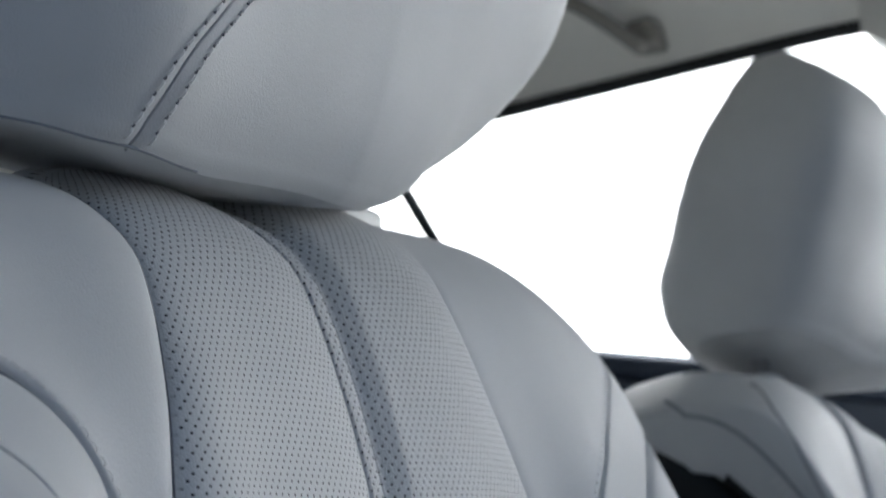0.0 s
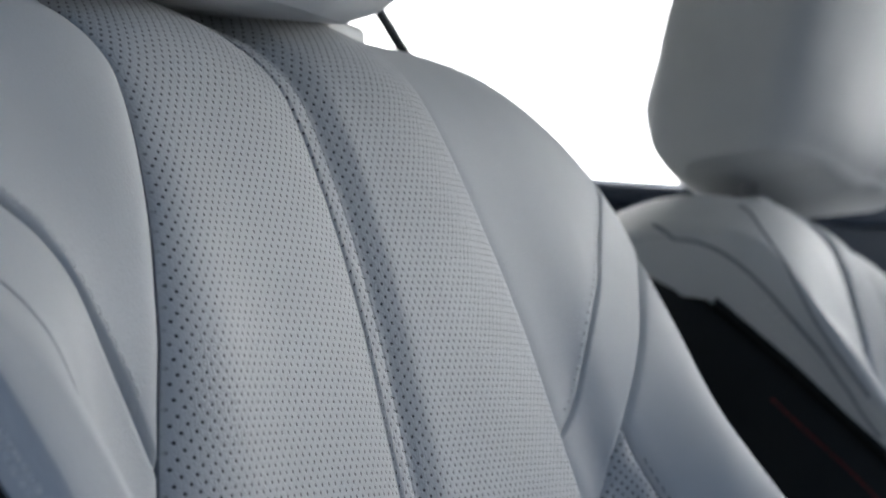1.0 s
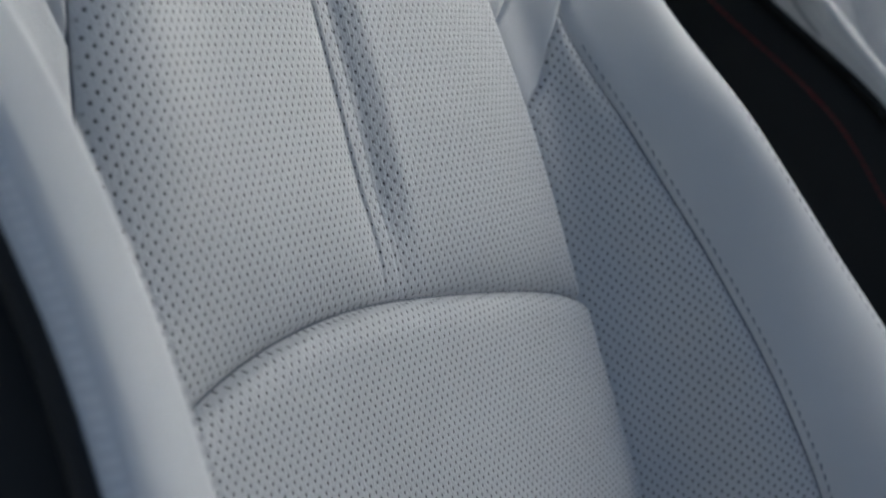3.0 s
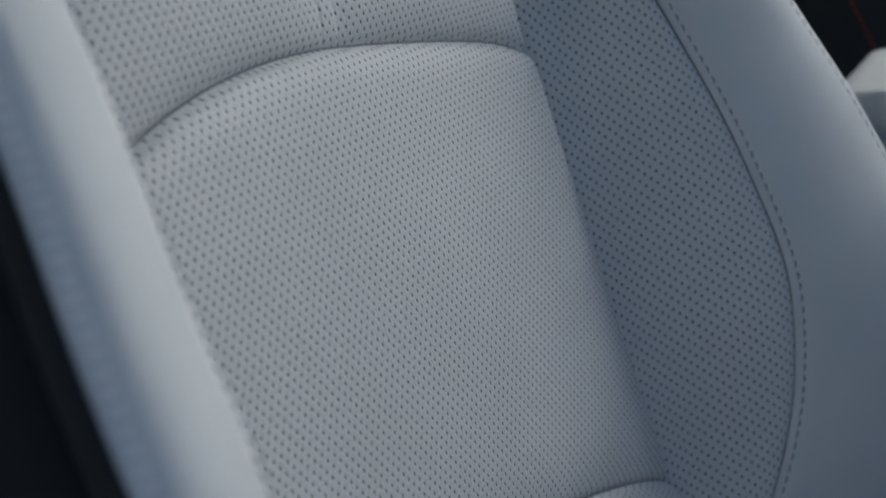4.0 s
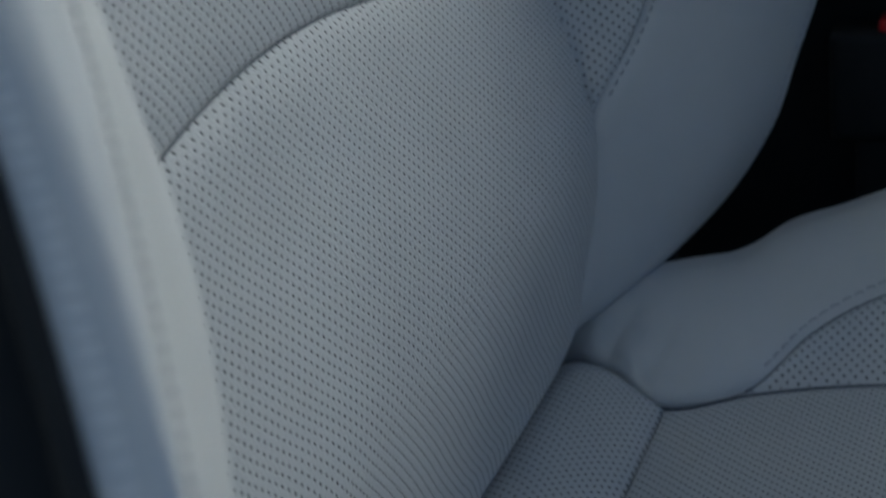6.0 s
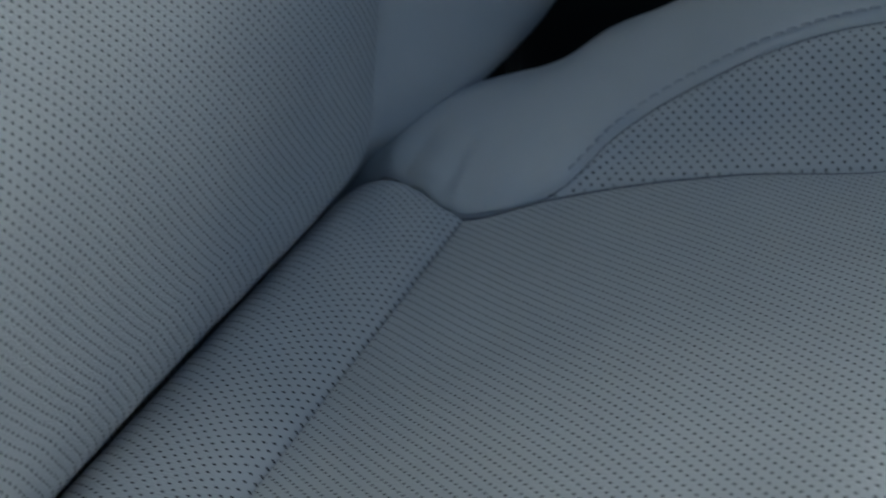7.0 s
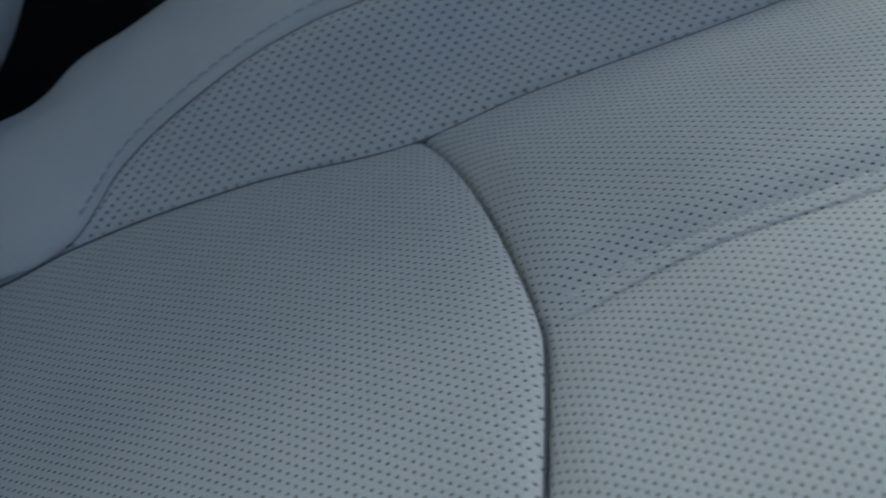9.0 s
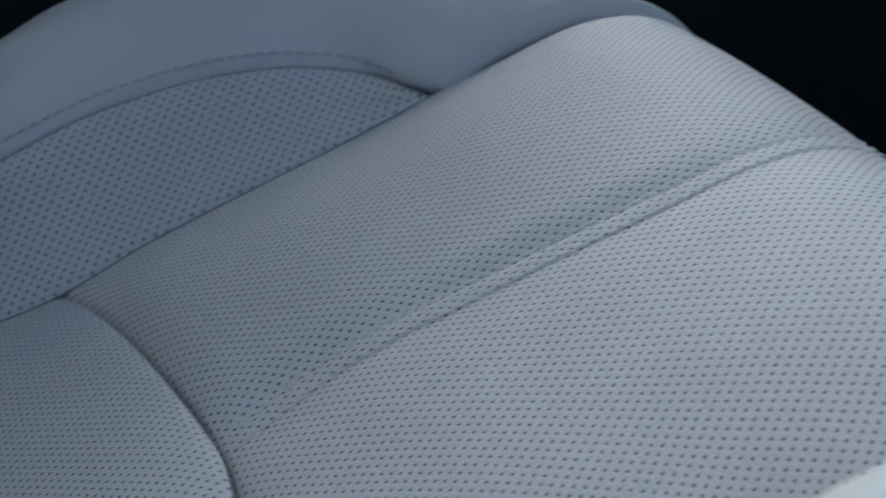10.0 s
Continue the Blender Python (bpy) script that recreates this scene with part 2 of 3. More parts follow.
def stitches(name, pts, nrm, mat, parent, label="", pitch=0.0047, length=0.0036, r=0.00045, slant=0.12, first=1.0):
    """A row of small sewn stitches, each a thread that dips in at both ends."""
    pts, nrm = np.asarray(pts, float), np.asarray(nrm, float)
    seg = np.concatenate([[0], np.cumsum(np.linalg.norm(np.diff(pts, axis=0), axis=1))])
    V, F = [], []
    s = pitch * first
    rng = random.Random(len(pts))
    while s < seg[-1] - pitch:
        ring = []
        for q, up in ((-0.5, -0.6), (-0.25, 0.55), (0.25, 0.55), (0.5, -0.6)):
            a = s + q * length
            p = np.array([np.interp(a, seg, pts[:, k]) for k in range(3)])
            m = np.array([np.interp(a, seg, nrm[:, k]) for k in range(3)])
            t = np.array([np.interp(a + 1e-3, seg, pts[:, k]) - np.interp(a - 1e-3, seg, pts[:, k]) for k in range(3)])
            t /= max(np.linalg.norm(t), 1e-9)
            sd = np.cross(t, m)
            p = p + m * r * up * 0.9 + sd * q * length * slant
            ring.append([p + r * (0.5 * math.cos(g) * m + 1.15 * math.sin(g) * sd) for g in (0.0, 1.57, 3.14, 4.71)])
        o = len(V)
        for k in ring:
            V += k
        for i in range(3):
            for j in range(4):
                k = (j + 1) % 4
                F.append((o + i * 4 + j, o + i * 4 + k, o + i * 4 + 4 + k, o + i * 4 + 4 + j))
        F += [(o + 3, o + 2, o + 1, o), (o + 12, o + 13, o + 14, o + 15)]
        s += pitch * rng.uniform(0.97, 1.03)
    ob = mesh_object(name, V, F, mat, parent, label, smooth=False)
    ob["kind"] = "stuff"
    return ob


def empty(name, at, label, category, group=""):
    e = new(name)
    e.location = at
    return tagged(e, label, category, group)


def box_mesh(name, lo, hi, mat, parent, label="", bevel=0.004, base=None):
    bm = bmesh.new()
    bmesh.ops.create_cube(bm, size=1)
    lo, hi = np.array(lo, float), np.array(hi, float)
    for v in bm.verts:
        c = np.array(v.co)
        p = lo + (c + 0.5) * (hi - lo)
        v.co = p - (BASE if base is None else base)
    if bevel:
        bmesh.ops.bevel(bm, geom=bm.edges[:], offset=bevel, segments=3, affect='EDGES', profile=0.6)
    me = bpy.data.meshes.new(name)
    bm.to_mesh(me)
    bm.free()
    me.polygons.foreach_set("use_smooth", np.ones(len(me.polygons), dtype=bool))
    me.materials.append(mat)
    ob = new(name, me)
    ob.parent = parent
    if label:
        ob["label"] = label
    return ob


# ---- the seat's backrest: tables over the height ----
ZT = [-0.06, 0.0, 0.03, 0.06, 0.092, 0.12, 0.15, 0.2, 0.25, 0.3, 0.35, 0.394, 0.43, 0.46, 0.50, 0.56]
XI = [0.135, 0.150, 0.157, 0.162, 0.164, 0.1625, 0.160, 0.153, 0.148, 0.143, 0.136, 0.128, 0.120, 0.111, 0.098, 0.084]
YI = [0.158, 0.110, 0.0885, 0.079, 0.076, 0.081, 0.089, 0.098, 0.106, 0.114, 0.121, 0.128, 0.134, 0.141, 0.155, 0.195]
XS = [0.135, 0.150, 0.157, 0.162, 0.165, 0.180, 0.188, 0.190, 0.189, 0.185, 0.176, 0.165, 0.168, 0.176, 0.178, 0.172]
YS = [0.158, 0.110, 0.0885, 0.079, 0.0755, 0.062, 0.051, 0.044, 0.055, 0.0745, 0.097, 0.1155, 0.123, 0.133, 0.148, 0.168]
XC = [0.243, 0.254, 0.256, 0.255, 0.255, 0.255, 0.253, 0.252, 0.248, 0.231, 0.217, 0.219, 0.232, 0.247, 0.252, 0.240]
YC = [0.140, 0.089, 0.050, 0.0292, 0.0175, 0.008, 0.001, 0.006, 0.023, 0.044, 0.066, 0.094, 0.115, 0.136, 0.153, 0.185]
EO = [0.010, 0.008, 0.007, 0.006, 0.0055, 0.005, 0.005, 0.0055, 0.006, 0.008, 0.014, 0.024, 0.036, 0.050, 0.080, 0.090]
# crest and edge of the wing on the door side
XCD = [0.266, 0.286, 0.2930, 0.2952, 0.2975, 0.300, 0.301, 0.296, 0.270, 0.2455, 0.2250, 0.2125, 0.221, 0.247, 0.252, 0.24]
YCD = [0.1184, 0.0725, 0.0466, 0.0244, 0.0066, -0.0066, -0.0155, -0.0110, 0.0122, 0.0418, 0.0672, 0.094, 0.115, 0.136, 0.153, 0.185]
EOD = [0.009, 0.009, 0.009, 0.009, 0.009, 0.009, 0.009, 0.009, 0.009, 0.009, 0.010, 0.015, 0.028, 0.0437, 0.0737, 0.0837]
TOPU = [0.526, 0.523, 0.517, 0.489, 0.486, 0.485]

RISE_U, RISE_Z = [-2.0, -1.0, -0.4, 0.0, 0.4, 1.0, 2.0], [0.004, 0.006, 0.002, 0.0, 0.003, 0.008, 0.002]   # the top is higher on the inner side


def lean(p):
    """The upper part of the seat leans a little to one side."""
    k = np.clip((p[..., 2] - 0.40) / 0.12, 0, 1)
    q = p.copy()
    q[..., 2] = q[..., 2] + 0.10 * q[..., 0] * k * k * (3 - 2 * k)
    h = np.clip((p[..., 2] - 0.33) / 0.09, 0, 1)
    q[..., 1] = q[..., 1] - 0.008 * h * np.exp(-((-p[..., 0] - 0.115) / 0.03) ** 2)
    h = np.clip((p[..., 2] - 0.36) / 0.10, 0, 1)
    q[..., 0] = q[..., 0] - 0.010 * h * np.exp(-((p[..., 0] - 0.110) / 0.035) ** 2)
    return q


def back(u, z):
    """A place on the backrest: u is 0 at the middle, 1 at the insert's seam, 2 at the side seam, 3 at the crest, 4 at the outer edge; z the height."""
    u, z = np.broadcast_arrays(np.asarray(u, float), np.asarray(z, float))
    a = np.abs(u)
    xi, yi, xs, ys, xc, yc, eo = (hermite(ZT, q, z) for q in (XI, YI, XS, YS, XC, YC, EO))
    xc = np.where(u < 0, hermite(ZT, XCD, z), xc)
    yc = np.where(u < 0, hermite(ZT, YCD, z), yc)
    eo = np.where(u < 0, hermite(ZT, EOD, z), eo)
    zz = np.zeros_like(z)
    flat = 0.002 + 0.016 * np.clip((z - 0.20) / 0.09, 0, 1) * np.clip((0.47 - z) / 0.05, 0, 1)
    ad = np.where(a > 3, np.where(a > 4, a + 1, 2 * a - 3), a)   # the door side has one more line along its broad crest
    x = np.where(u < 0, sections(ad, [zz, xi, xs, xc - flat, xc - 0.0035, xc + 0.0008, xc + 0.009], True), sections(a, [zz, xi, xs, xc, xc + 0.009, xc + 0.017], True))
    y = np.where(u < 0, sections(ad, [yi + 0.003, yi, ys, yc, yc + 0.0010, yc + eo, yc + eo + 0.12]), sections(a, [yi + 0.003, yi, ys, yc, yc + eo, yc + eo + 0.12]))
    # the front stays upright down to a sharp turn above the cushion
    y = y + np.where(u < 0, np.clip(1 - a ** 8, 0, 1), np.clip((3.2 - a) / 1.2, 0, 1)) * hermite([-0.06, 0.001, 0.012, 0.018, 0.024, 0.031, 0.037, 0.045, 0.06, 1], [0, -0.001, -0.0045, -0.0075, -0.006, -0.004, -0.002, -0.0006, 0, 0], z)
    # the top rolls over to the back
    zt = hermite(range(6), TOPU, np.clip(a, 0, 5)) + np.interp(u, RISE_U, RISE_Z)
    r = 0.034
    dz = np.clip(zt - z, 0, r)
    y = y + r - np.sqrt(np.clip(r * r - (r - dz) ** 2, 0, None))
    return np.stack([np.sign(u) * x, y, z], -1)


def crease_upper(u):
    return 0.31754 - 0.01111 * u ** 1 - 0.01688 * u ** 2 + 0.01648 * u ** 3 - 0.00195 * u ** 4 - 0.00666 * u ** 5


def crease_lower(u):
    return 0.18551 - 0.02109 * u ** 1 - 0.03309 * u ** 2 + 0.01522 * u ** 3 + 0.00566 * u ** 4 - 0.00427 * u ** 5


def band_low(u, side=1):
    z = [0.362, 0.371, 0.380, 0.3965, 0.4385, 0.453, 0.463, 0.465] if side > 0 else [0.364, 0.373, 0.381, 0.398, 0.446, 0.456, 0.464, 0.466]
    return hermite([1, 1.25, 1.5, 2, 2.6, 3, 4, 5], z, np.abs(u))


def band_high(u, side=1):
    if side < 0:
        return hermite([1, 1.15, 1.48, 1.78, 2.1, 2.5, 3, 4, 5], [0.389, 0.404, 0.428, 0.449, 0.464, 0.470, 0.474, 0.4745, 0.475], np.abs(u))
    return hermite([1, 1.52, 1.88, 2.19, 2.48, 3, 4, 5], [0.391, 0.411, 0.4295, 0.4475, 0.4655, 0.486, 0.490, 0.491], np.abs(u))


def top_of(u):
    return hermite(range(6), TOPU, np.clip(np.abs(u), 0, 5)) + np.interp(u, RISE_U, RISE_Z) - 0.0002


def patch(ulo, uhi, zlo, zhi, nu, nv, surf=back, squeeze=False, fine=False):
    """Grid of places between two columns and two curves of height; fine: more columns towards the middle."""
    u = np.linspace(ulo, uhi, nu)
    if fine:
        u = u * (0.4 + 0.6 * np.abs(u) ** 1.2)
    b = np.linspace(0, 1, nv)
    if squeeze:
        b = 1 - (1 - b) ** 1.8
    lo = np.array([zlo(q) if callable(zlo) else zlo for q in u])
    hi = np.array([zhi(q) if callable(zhi) else zhi for q in u])
    Z = lo[:, None] + (hi - lo)[:, None] * b[None]
    U = np.repeat(u[:, None], nv, 1)
    return surf(U, Z), U, Z


def groove(x, depth):
    """Depth of the sewn channel down the middle: a shallow valley with two creases, steeper on the far side."""
    valley = hermite([-1, -0.040, -0.022, -0.010, -0.0062, -0.003, 0.003, 0.0062, 0.0115, 0.0170, 0.023, 1], [0, 0, 0.14, 0.52, 0.72, 0.70, 0.72, 0.95, 0.50, 0.10, 0, 0], x)
    creases = np.exp(-((x + 0.0048) / 0.0009) ** 2) + np.exp(-((x - 0.0048) / 0.0009) ** 2)
    return depth * (valley + 0.22 * creases)


def beside(Q, N, d, across=False):
    """The line at d metres from the first edge of a panel's grid, with its normals."""
    if across:
        Q, N = Q.transpose(1, 0, 2), N.transpose(1, 0, 2)
    pts, nn = [], []
    for q, n in zip(Q, N):
        c = np.concatenate([[0], np.cumsum(np.linalg.norm(np.diff(q, axis=0), axis=1))])
        pts.append([np.interp(d, c, q[:, k]) for k in range(3)])
        nn.append([np.interp(d, c, n[:, k]) for k in range(3)])
    return np.array(pts), np.array(nn)


def build_seat(name, label, group, outer_seams=False):
    """outer_seams: the two shoulder seams of the console side run down outside its crest."""
    seat = empty(name, tuple(BASE), label, "car seat", group)
    # backrest shell
    zs = np.linspace(-0.06, 0.495, 40)
    V, F = [], []
    for z in zs:
        yb = 0.215 + 0.16 * z / 0.5
        sides = []
        for sg in (-1, 1):
            e = back(sg * 4.0, z)
            x0, y0 = abs(float(e[0])), float(e[1])
            sides.append([(sg * a, b) for a, b in ((x0 - 0.006, y0 + 0.004), (x0 + 0.004, y0 + 0.016), (x0 + 0.006, (y0 + yb) / 2), (x0 - 0.004, yb - 0.02), (x0 - 0.03, yb), (0.12, yb + 0.012))])
        full = sides[0] + [(0, yb + 0.016)] + sides[1][::-1]
        V += [(a, b, z) for a, b in full]
    m = 13
    for i in range(len(zs) - 1):
        for j in range(m - 1):
            F.append((i * m + j, i * m + j + 1, (i + 1) * m + j + 1, (i + 1) * m + j))
    backrest = mesh_object("backrest", V, F, M_DARK, seat, "dark grained plastic side trim and back shell")
    # red-sewn line on the dark side trim
    for sg in (-1, 1):
        pts = [back(sg * 4.0, z) + np.array((sg * 0.0095, 0.026, 0)) for z in np.linspace(0.0, 0.42, 60)]
        stitches("side_stitching", pts, [(sg * 1.0, -0.2, 0)] * 60, M_RED, backrest, "dark red side stitching")

    # insert, three padded panels
    def insert(nm, lo, hi, nv, edges, deep, mid):
        P, U, Z = patch(-1, 1, lo, hi, 321 if mid else 121, nv, squeeze=(nm == "upper_insert"), fine=mid > 0)
        a = np.abs(U)
        ex = -deep * (1 - a ** 4) + groove(P[..., 0], mid)
        if mid:
            ex = ex - 0.0022 * np.sin(np.pi * a) ** 2
        if nm == "upper_insert":
            fade = np.clip((Z - crease_upper(U)) / 0.03, 0, 1)
            ex = -deep * (1 - a ** 4) + (ex + deep * (1 - a ** 4)) * fade ** 0.7
        return panel(nm, P, M_PERF, backrest, "", edges, extra=ex, uv0=(0, float(lo(0)) if callable(lo) else lo), rows=Z, lift=0.004)
    _, Qu, Nu = insert("upper_insert", crease_upper, top_of, 180, [('l', 0.007, 0.030), ('r', 0.004, 0.012), ('b', 0.005, 0.02)], 0.002, 0.0040)
    insert("middle_insert", crease_lower, crease_upper, 90, [('l', 0.004, 0.016), ('r', 0.003, 0.006), ('t', 0.005, 0.010), ('b', 0.005, 0.022)], 0.003, 0)
    insert("lower_insert", -0.06, crease_lower, 120, [('l', 0.004, 0.016), ('r', 0.0025, 0.007), ('t', 0.004, 0.015)], 0.0035, 0)
    # double seam down the middle of the upper insert
    for sg in (-1, 1):
        k = [int(np.argmin(np.abs(Qu[:, j, 0] - sg * 0.0048))) for j in range(Qu.shape[1])]
        pts, nn = [], []
        for j in range(2, Qu.shape[1]):
            col = Qu[:, j]
            i = np.argsort(col[:, 0])
            pts.append([sg * 0.0048, np.interp(sg * 0.0048, col[i, 0], col[i, 1]), np.interp(sg * 0.0048, col[i, 0], col[i, 2])])
            nn.append(Nu[k[j], j])
        pts, nn = np.array(pts), np.array(nn)
        stitches("centre_stitching", pts[4:] + nn[4:] * 0.0009, nn[4:], M_THREAD, backrest, "pale double stitching", pitch=0.0040, length=0.0030, r=0.0005, slant=0.3)

    for sg in (-1, 1):
        def S(u, z, g=sg):
            return back(g * np.asarray(u, float), z)
        def topb(u, g=sg):
            return top_of(g * np.asarray(u, float))

        def lowb(u, g=sg):
            return band_low(u, g)

        def highb(u, g=sg):
            return band_high(u, g)
        over = outer_seams and sg > 0
        # plain shoulder yoke
        P, U, Z = patch(1, 3.6, highb, topb, 90, 60, S)
        _, Qy, Ny = panel("shoulder_panel", P, M_LEATHER, backrest, "", [('l', 0.003, 0.010)] + ([] if over else [('b', 0.0015, 0.003) if sg > 0 else ('b', 0.0024, 0.004)]), out=(0, -1, 0.2))
        # band
        P, U, Z = patch(1, 4.0, lowb, highb, 90, 30, S)
        panel("shoulder_band", P, M_LEATHER, backrest, "", [('l', 0.003, 0.01)] + ([] if over else [('b', 0.0015, 0.003), ('t', 0.0015, 0.003) if sg > 0 else ('t', 0.003, 0.007)]), out=(0, -1, 0.2))
        # perforated side panel
        P, U, Z = patch(1, 2, 0.0925, lowb, 50, 130, S)
        panel("side_panel", P, M_PERF, backrest, "", [('l', 0.004, 0.012), ('r', 0.0035, 0.01), ('t', 0.002, 0.006)], out=(-sg, -0.6, 0), plane=(S(np.array(2.0), np.array(0.22)) - S(np.array(1.0), np.array(0.22)), (0, 0.12, 0.99)))
        # side wing
        P, U, Z = patch(2, 4.0, -0.06, lowb, 90, 160, S)
        _, Qw, Nw = panel("side_wing", P, M_LEATHER, backrest, "", [('l', 0.0035, 0.010)] + ([] if over else [('t', 0.002, 0.006)]), out=(-sg * 0.4, -1, 0.1), extra=-(0.004 if sg > 0 else 0.0015) * np.sin(np.pi * np.clip((U - 2) / 1.0, 0, 1)) * np.clip((lowb(U) - Z) / 0.06, 0, 1))
        # outer face of the shoulder, above the band
        P, U, Z = patch(3.6, 4.9, highb, topb, 40, 30, S)
        panel("shoulder_side", P, M_LEATHER, backrest, "", [], out=(sg, 0, 0.3))
        if sg > 0:
            P, U, Z = patch(4.0, 4.9, (lambda u: 0.460 + 0.022 * (u - 4) / 0.9) if over else 0.464, highb, 30, 20, S)
            panel("shoulder_side", P, M_LEATHER, backrest, "", [], out=(sg, 0, 0.3))
        # seams
        zz = np.linspace(-0.05, 0.54, 200)
        pts = S(np.ones(200), zz) + np.array((0, 0.0055, 0))
        cord("insert_seam", pts - np.array((0, 0.0030 if sg < 0 else 0.0038, 0)), 0.0007 if sg < 0 else 0.0009, M_SEAM, backrest)
        zz = np.linspace(-0.05, 0.394, 160)
        cord("wing_seam", S(np.full(160, 2.0), zz) + np.array((sg * 0.002, 0.0028, 0)), 0.0008, M_SEAM, backrest)
        if over:
            q = np.linspace(0, 1, 120)
            for nm, us, zs_ in (("yoke_seam", [2.36, 2.82, 3.03, 3.21, 3.36, 3.52], [0.509, 0.486, 0.469, 0.450, 0.436, 0.412]), ("band_seam", [3.50, 3.44, 3.45, 3.49, 3.53, 3.60, 3.70, 3.80, 3.88], [0.496, 0.489, 0.479, 0.466, 0.452, 0.437, 0.423, 0.407, 0.390])):
                k = np.linspace(0, 1, len(us))
                cord(nm, S(hermite(k, us, q), hermite(k, zs_, q)) + np.array((0, 0.0004, 0)), 0.0009, M_THREAD_SLATE, backrest)
        else:
            uu = np.linspace(1.0, 3.9, 120)
            ub = uu if sg > 0 else np.linspace(1.0, 2.0, 60)
            cord("band_seam", S(ub, lowb(ub)) + np.array((sg * 0.001, 0.003, 0)), 0.0007 if sg > 0 else 0.0004, M_SEAM, backrest)
            cord("yoke_seam", S(uu, highb(uu)) + np.array((sg * 0.001, 0.0026, 0)), 0.0007 if sg > 0 else 0.0010, M_SEAM, backrest)
        # stitching
        p, n = beside(Qy, Ny, 0.0050)
        if not over:
            stitches("yoke_stitching", p[4:70] + n[4:70] * (0.0001 if sg > 0 else 0.0004), n[4:70], M_THREAD, backrest, "grey stitching", pitch=0.0044, length=0.0020 if sg > 0 else 0.0030, r=0.0004)
        p, n = beside(Qw, Nw, 0.0040, True)
        on = (p[:, 2] > 0.1) & (p[:, 2] < (0.388 if sg > 0 else 0.32))
        stitches("wing_stitching", p[on], n[on], M_THREAD_SLATE if sg > 0 else M_THREAD, backrest, "grey stitching", pitch=0.0040, length=0.0026, r=0.00042)
        zl = Qw[0][:, 2]
        pt, le = (0.0044, 0.0028) if sg > 0 else (0.0026, 0.0018)
        for k, mt, rr in ((41, M_THREAD_GREY, 0.0004), (72 if sg > 0 else 80, M_THREAD, 0.00045), (75 if sg > 0 else 83, M_THREAD, 0.00045)):
            on = (zl > 0.04) & ((zl < 0.31) | (sg > 0) | (k > 41))
            stitches("edge_stitching", Qw[k][on] + Nw[k][on] * 0.0001, Nw[k][on], mt, backrest, "edge stitching", pitch=pt, length=le, r=rr if sg > 0 else rr * 1.3)
        cord("edge_piping", S(np.full(120, 4.0), np.linspace(-0.05, 0.46, 120)), 0.0022, M_DARK, backrest, "dark edge piping")
    for fn in (crease_upper, crease_lower):
        uu = np.linspace(-1, 1, 100)
        p = back(uu, fn(uu))
        dp = {crease_upper: 0.0025, crease_lower: 0.0035}[fn]
        cord("crease_seam", p + np.stack([0 * uu, 0.0012 - dp * (1 - np.abs(uu) ** 4), 0 * uu], 1), 0.0009, M_SEAM, backrest)
    # top of the backrest, under the headrest
    uu = np.linspace(-4.9, 4.9, 80)
    e = back(uu, top_of(uu))
    rows = []
    for k in np.linspace(0, 1, 10):
        q = e.copy()
        q[:, 1] = e[:, 1] * (1 - k) + 0.315 * k
        q[:, 0] = e[:, 0] * (1 - 0.12 * k)
        q[:, 2] = e[:, 2] + 0.010 * np.sin(np.pi * min(1, k * 1.2)) - 0.004 * k * k
        rows.append(q)
    panel("top_panel", np.array(rows).transpose(1, 0, 2), M_LEATHER, backrest, "", [], out=(0, 0, 1))
    for sg in (-1, 1):
        gx, gz = (0.110, 0.545) if sg > 0 else (-0.040, 0.528)
        box_mesh("headrest_guide", (gx - 0.016, 0.188, 0.518), (gx + 0.016, 0.216, gz), M_GUIDE, backrest, "white plastic guide", 0.003)

    # headrest
    HZ = [0.522, 0.524, 0.528, 0.536, 0.549, 0.566, 0.60, 0.65, 0.70, 0.735, 0.752, 0.757]
    HW = [0.080, 0.092, 0.106, 0.120, 0.141, 0.162, 0.182, 0.176, 0.138, 0.092, 0.048, 0.018]
    HF = [0.172, 0.163, 0.157, 0.152, 0.145, 0.136, 0.117, 0.102, 0.112, 0.150, 0.172, 0.185]
    HB = [0.222, 0.237, 0.248, 0.256, 0.260, 0.260, 0.250, 0.235, 0.219, 0.206, 0.199, 0.195]
    # the door side keeps its width down to a sharp lower edge
    HWD = [0.166, 0.168, 0.170, 0.173, 0.177, 0.180] + HW[6:]
    HFD = [0.150, 0.147, 0.144, 0.139, 0.133, 0.127] + HF[6:]
    HBD = [0.245, 0.248, 0.252, 0.256] + HB[4:]
    EDGE_S = [0, 0.1, 0.2, 0.3, 0.35, 0.4, 0.5, 0.55, 0.62, 0.7, 0.8, 0.9, 1]
    EDGE_Z = {1: [-0.0005, -0.0005, 0.002, 0.004, 0.005, 0.006, 0.008, 0.0090, 0.011, 0.012, 0.013, 0.0135, 0.014],
              -1: [-0.0005, 0.0015, 0.002, 0.0045, 0.006, 0.009, 0.014, 0.0165, 0.0205, 0.0235, 0.024, 0.019, 0.014]}
    if outer_seams:
        EDGE_Z = {1: [0.021, 0.018] + [0.015] * 11, -1: [0.021, 0.027, 0.033, 0.037, 0.038] + [0.039] * 8}

    def ease(k):
        k = np.clip(k, 0, 1)
        return k * k * (3 - 2 * k)
    zz = np.concatenate([np.linspace(0.522, 0.56, 28), np.linspace(0.562, 0.757, 50)])

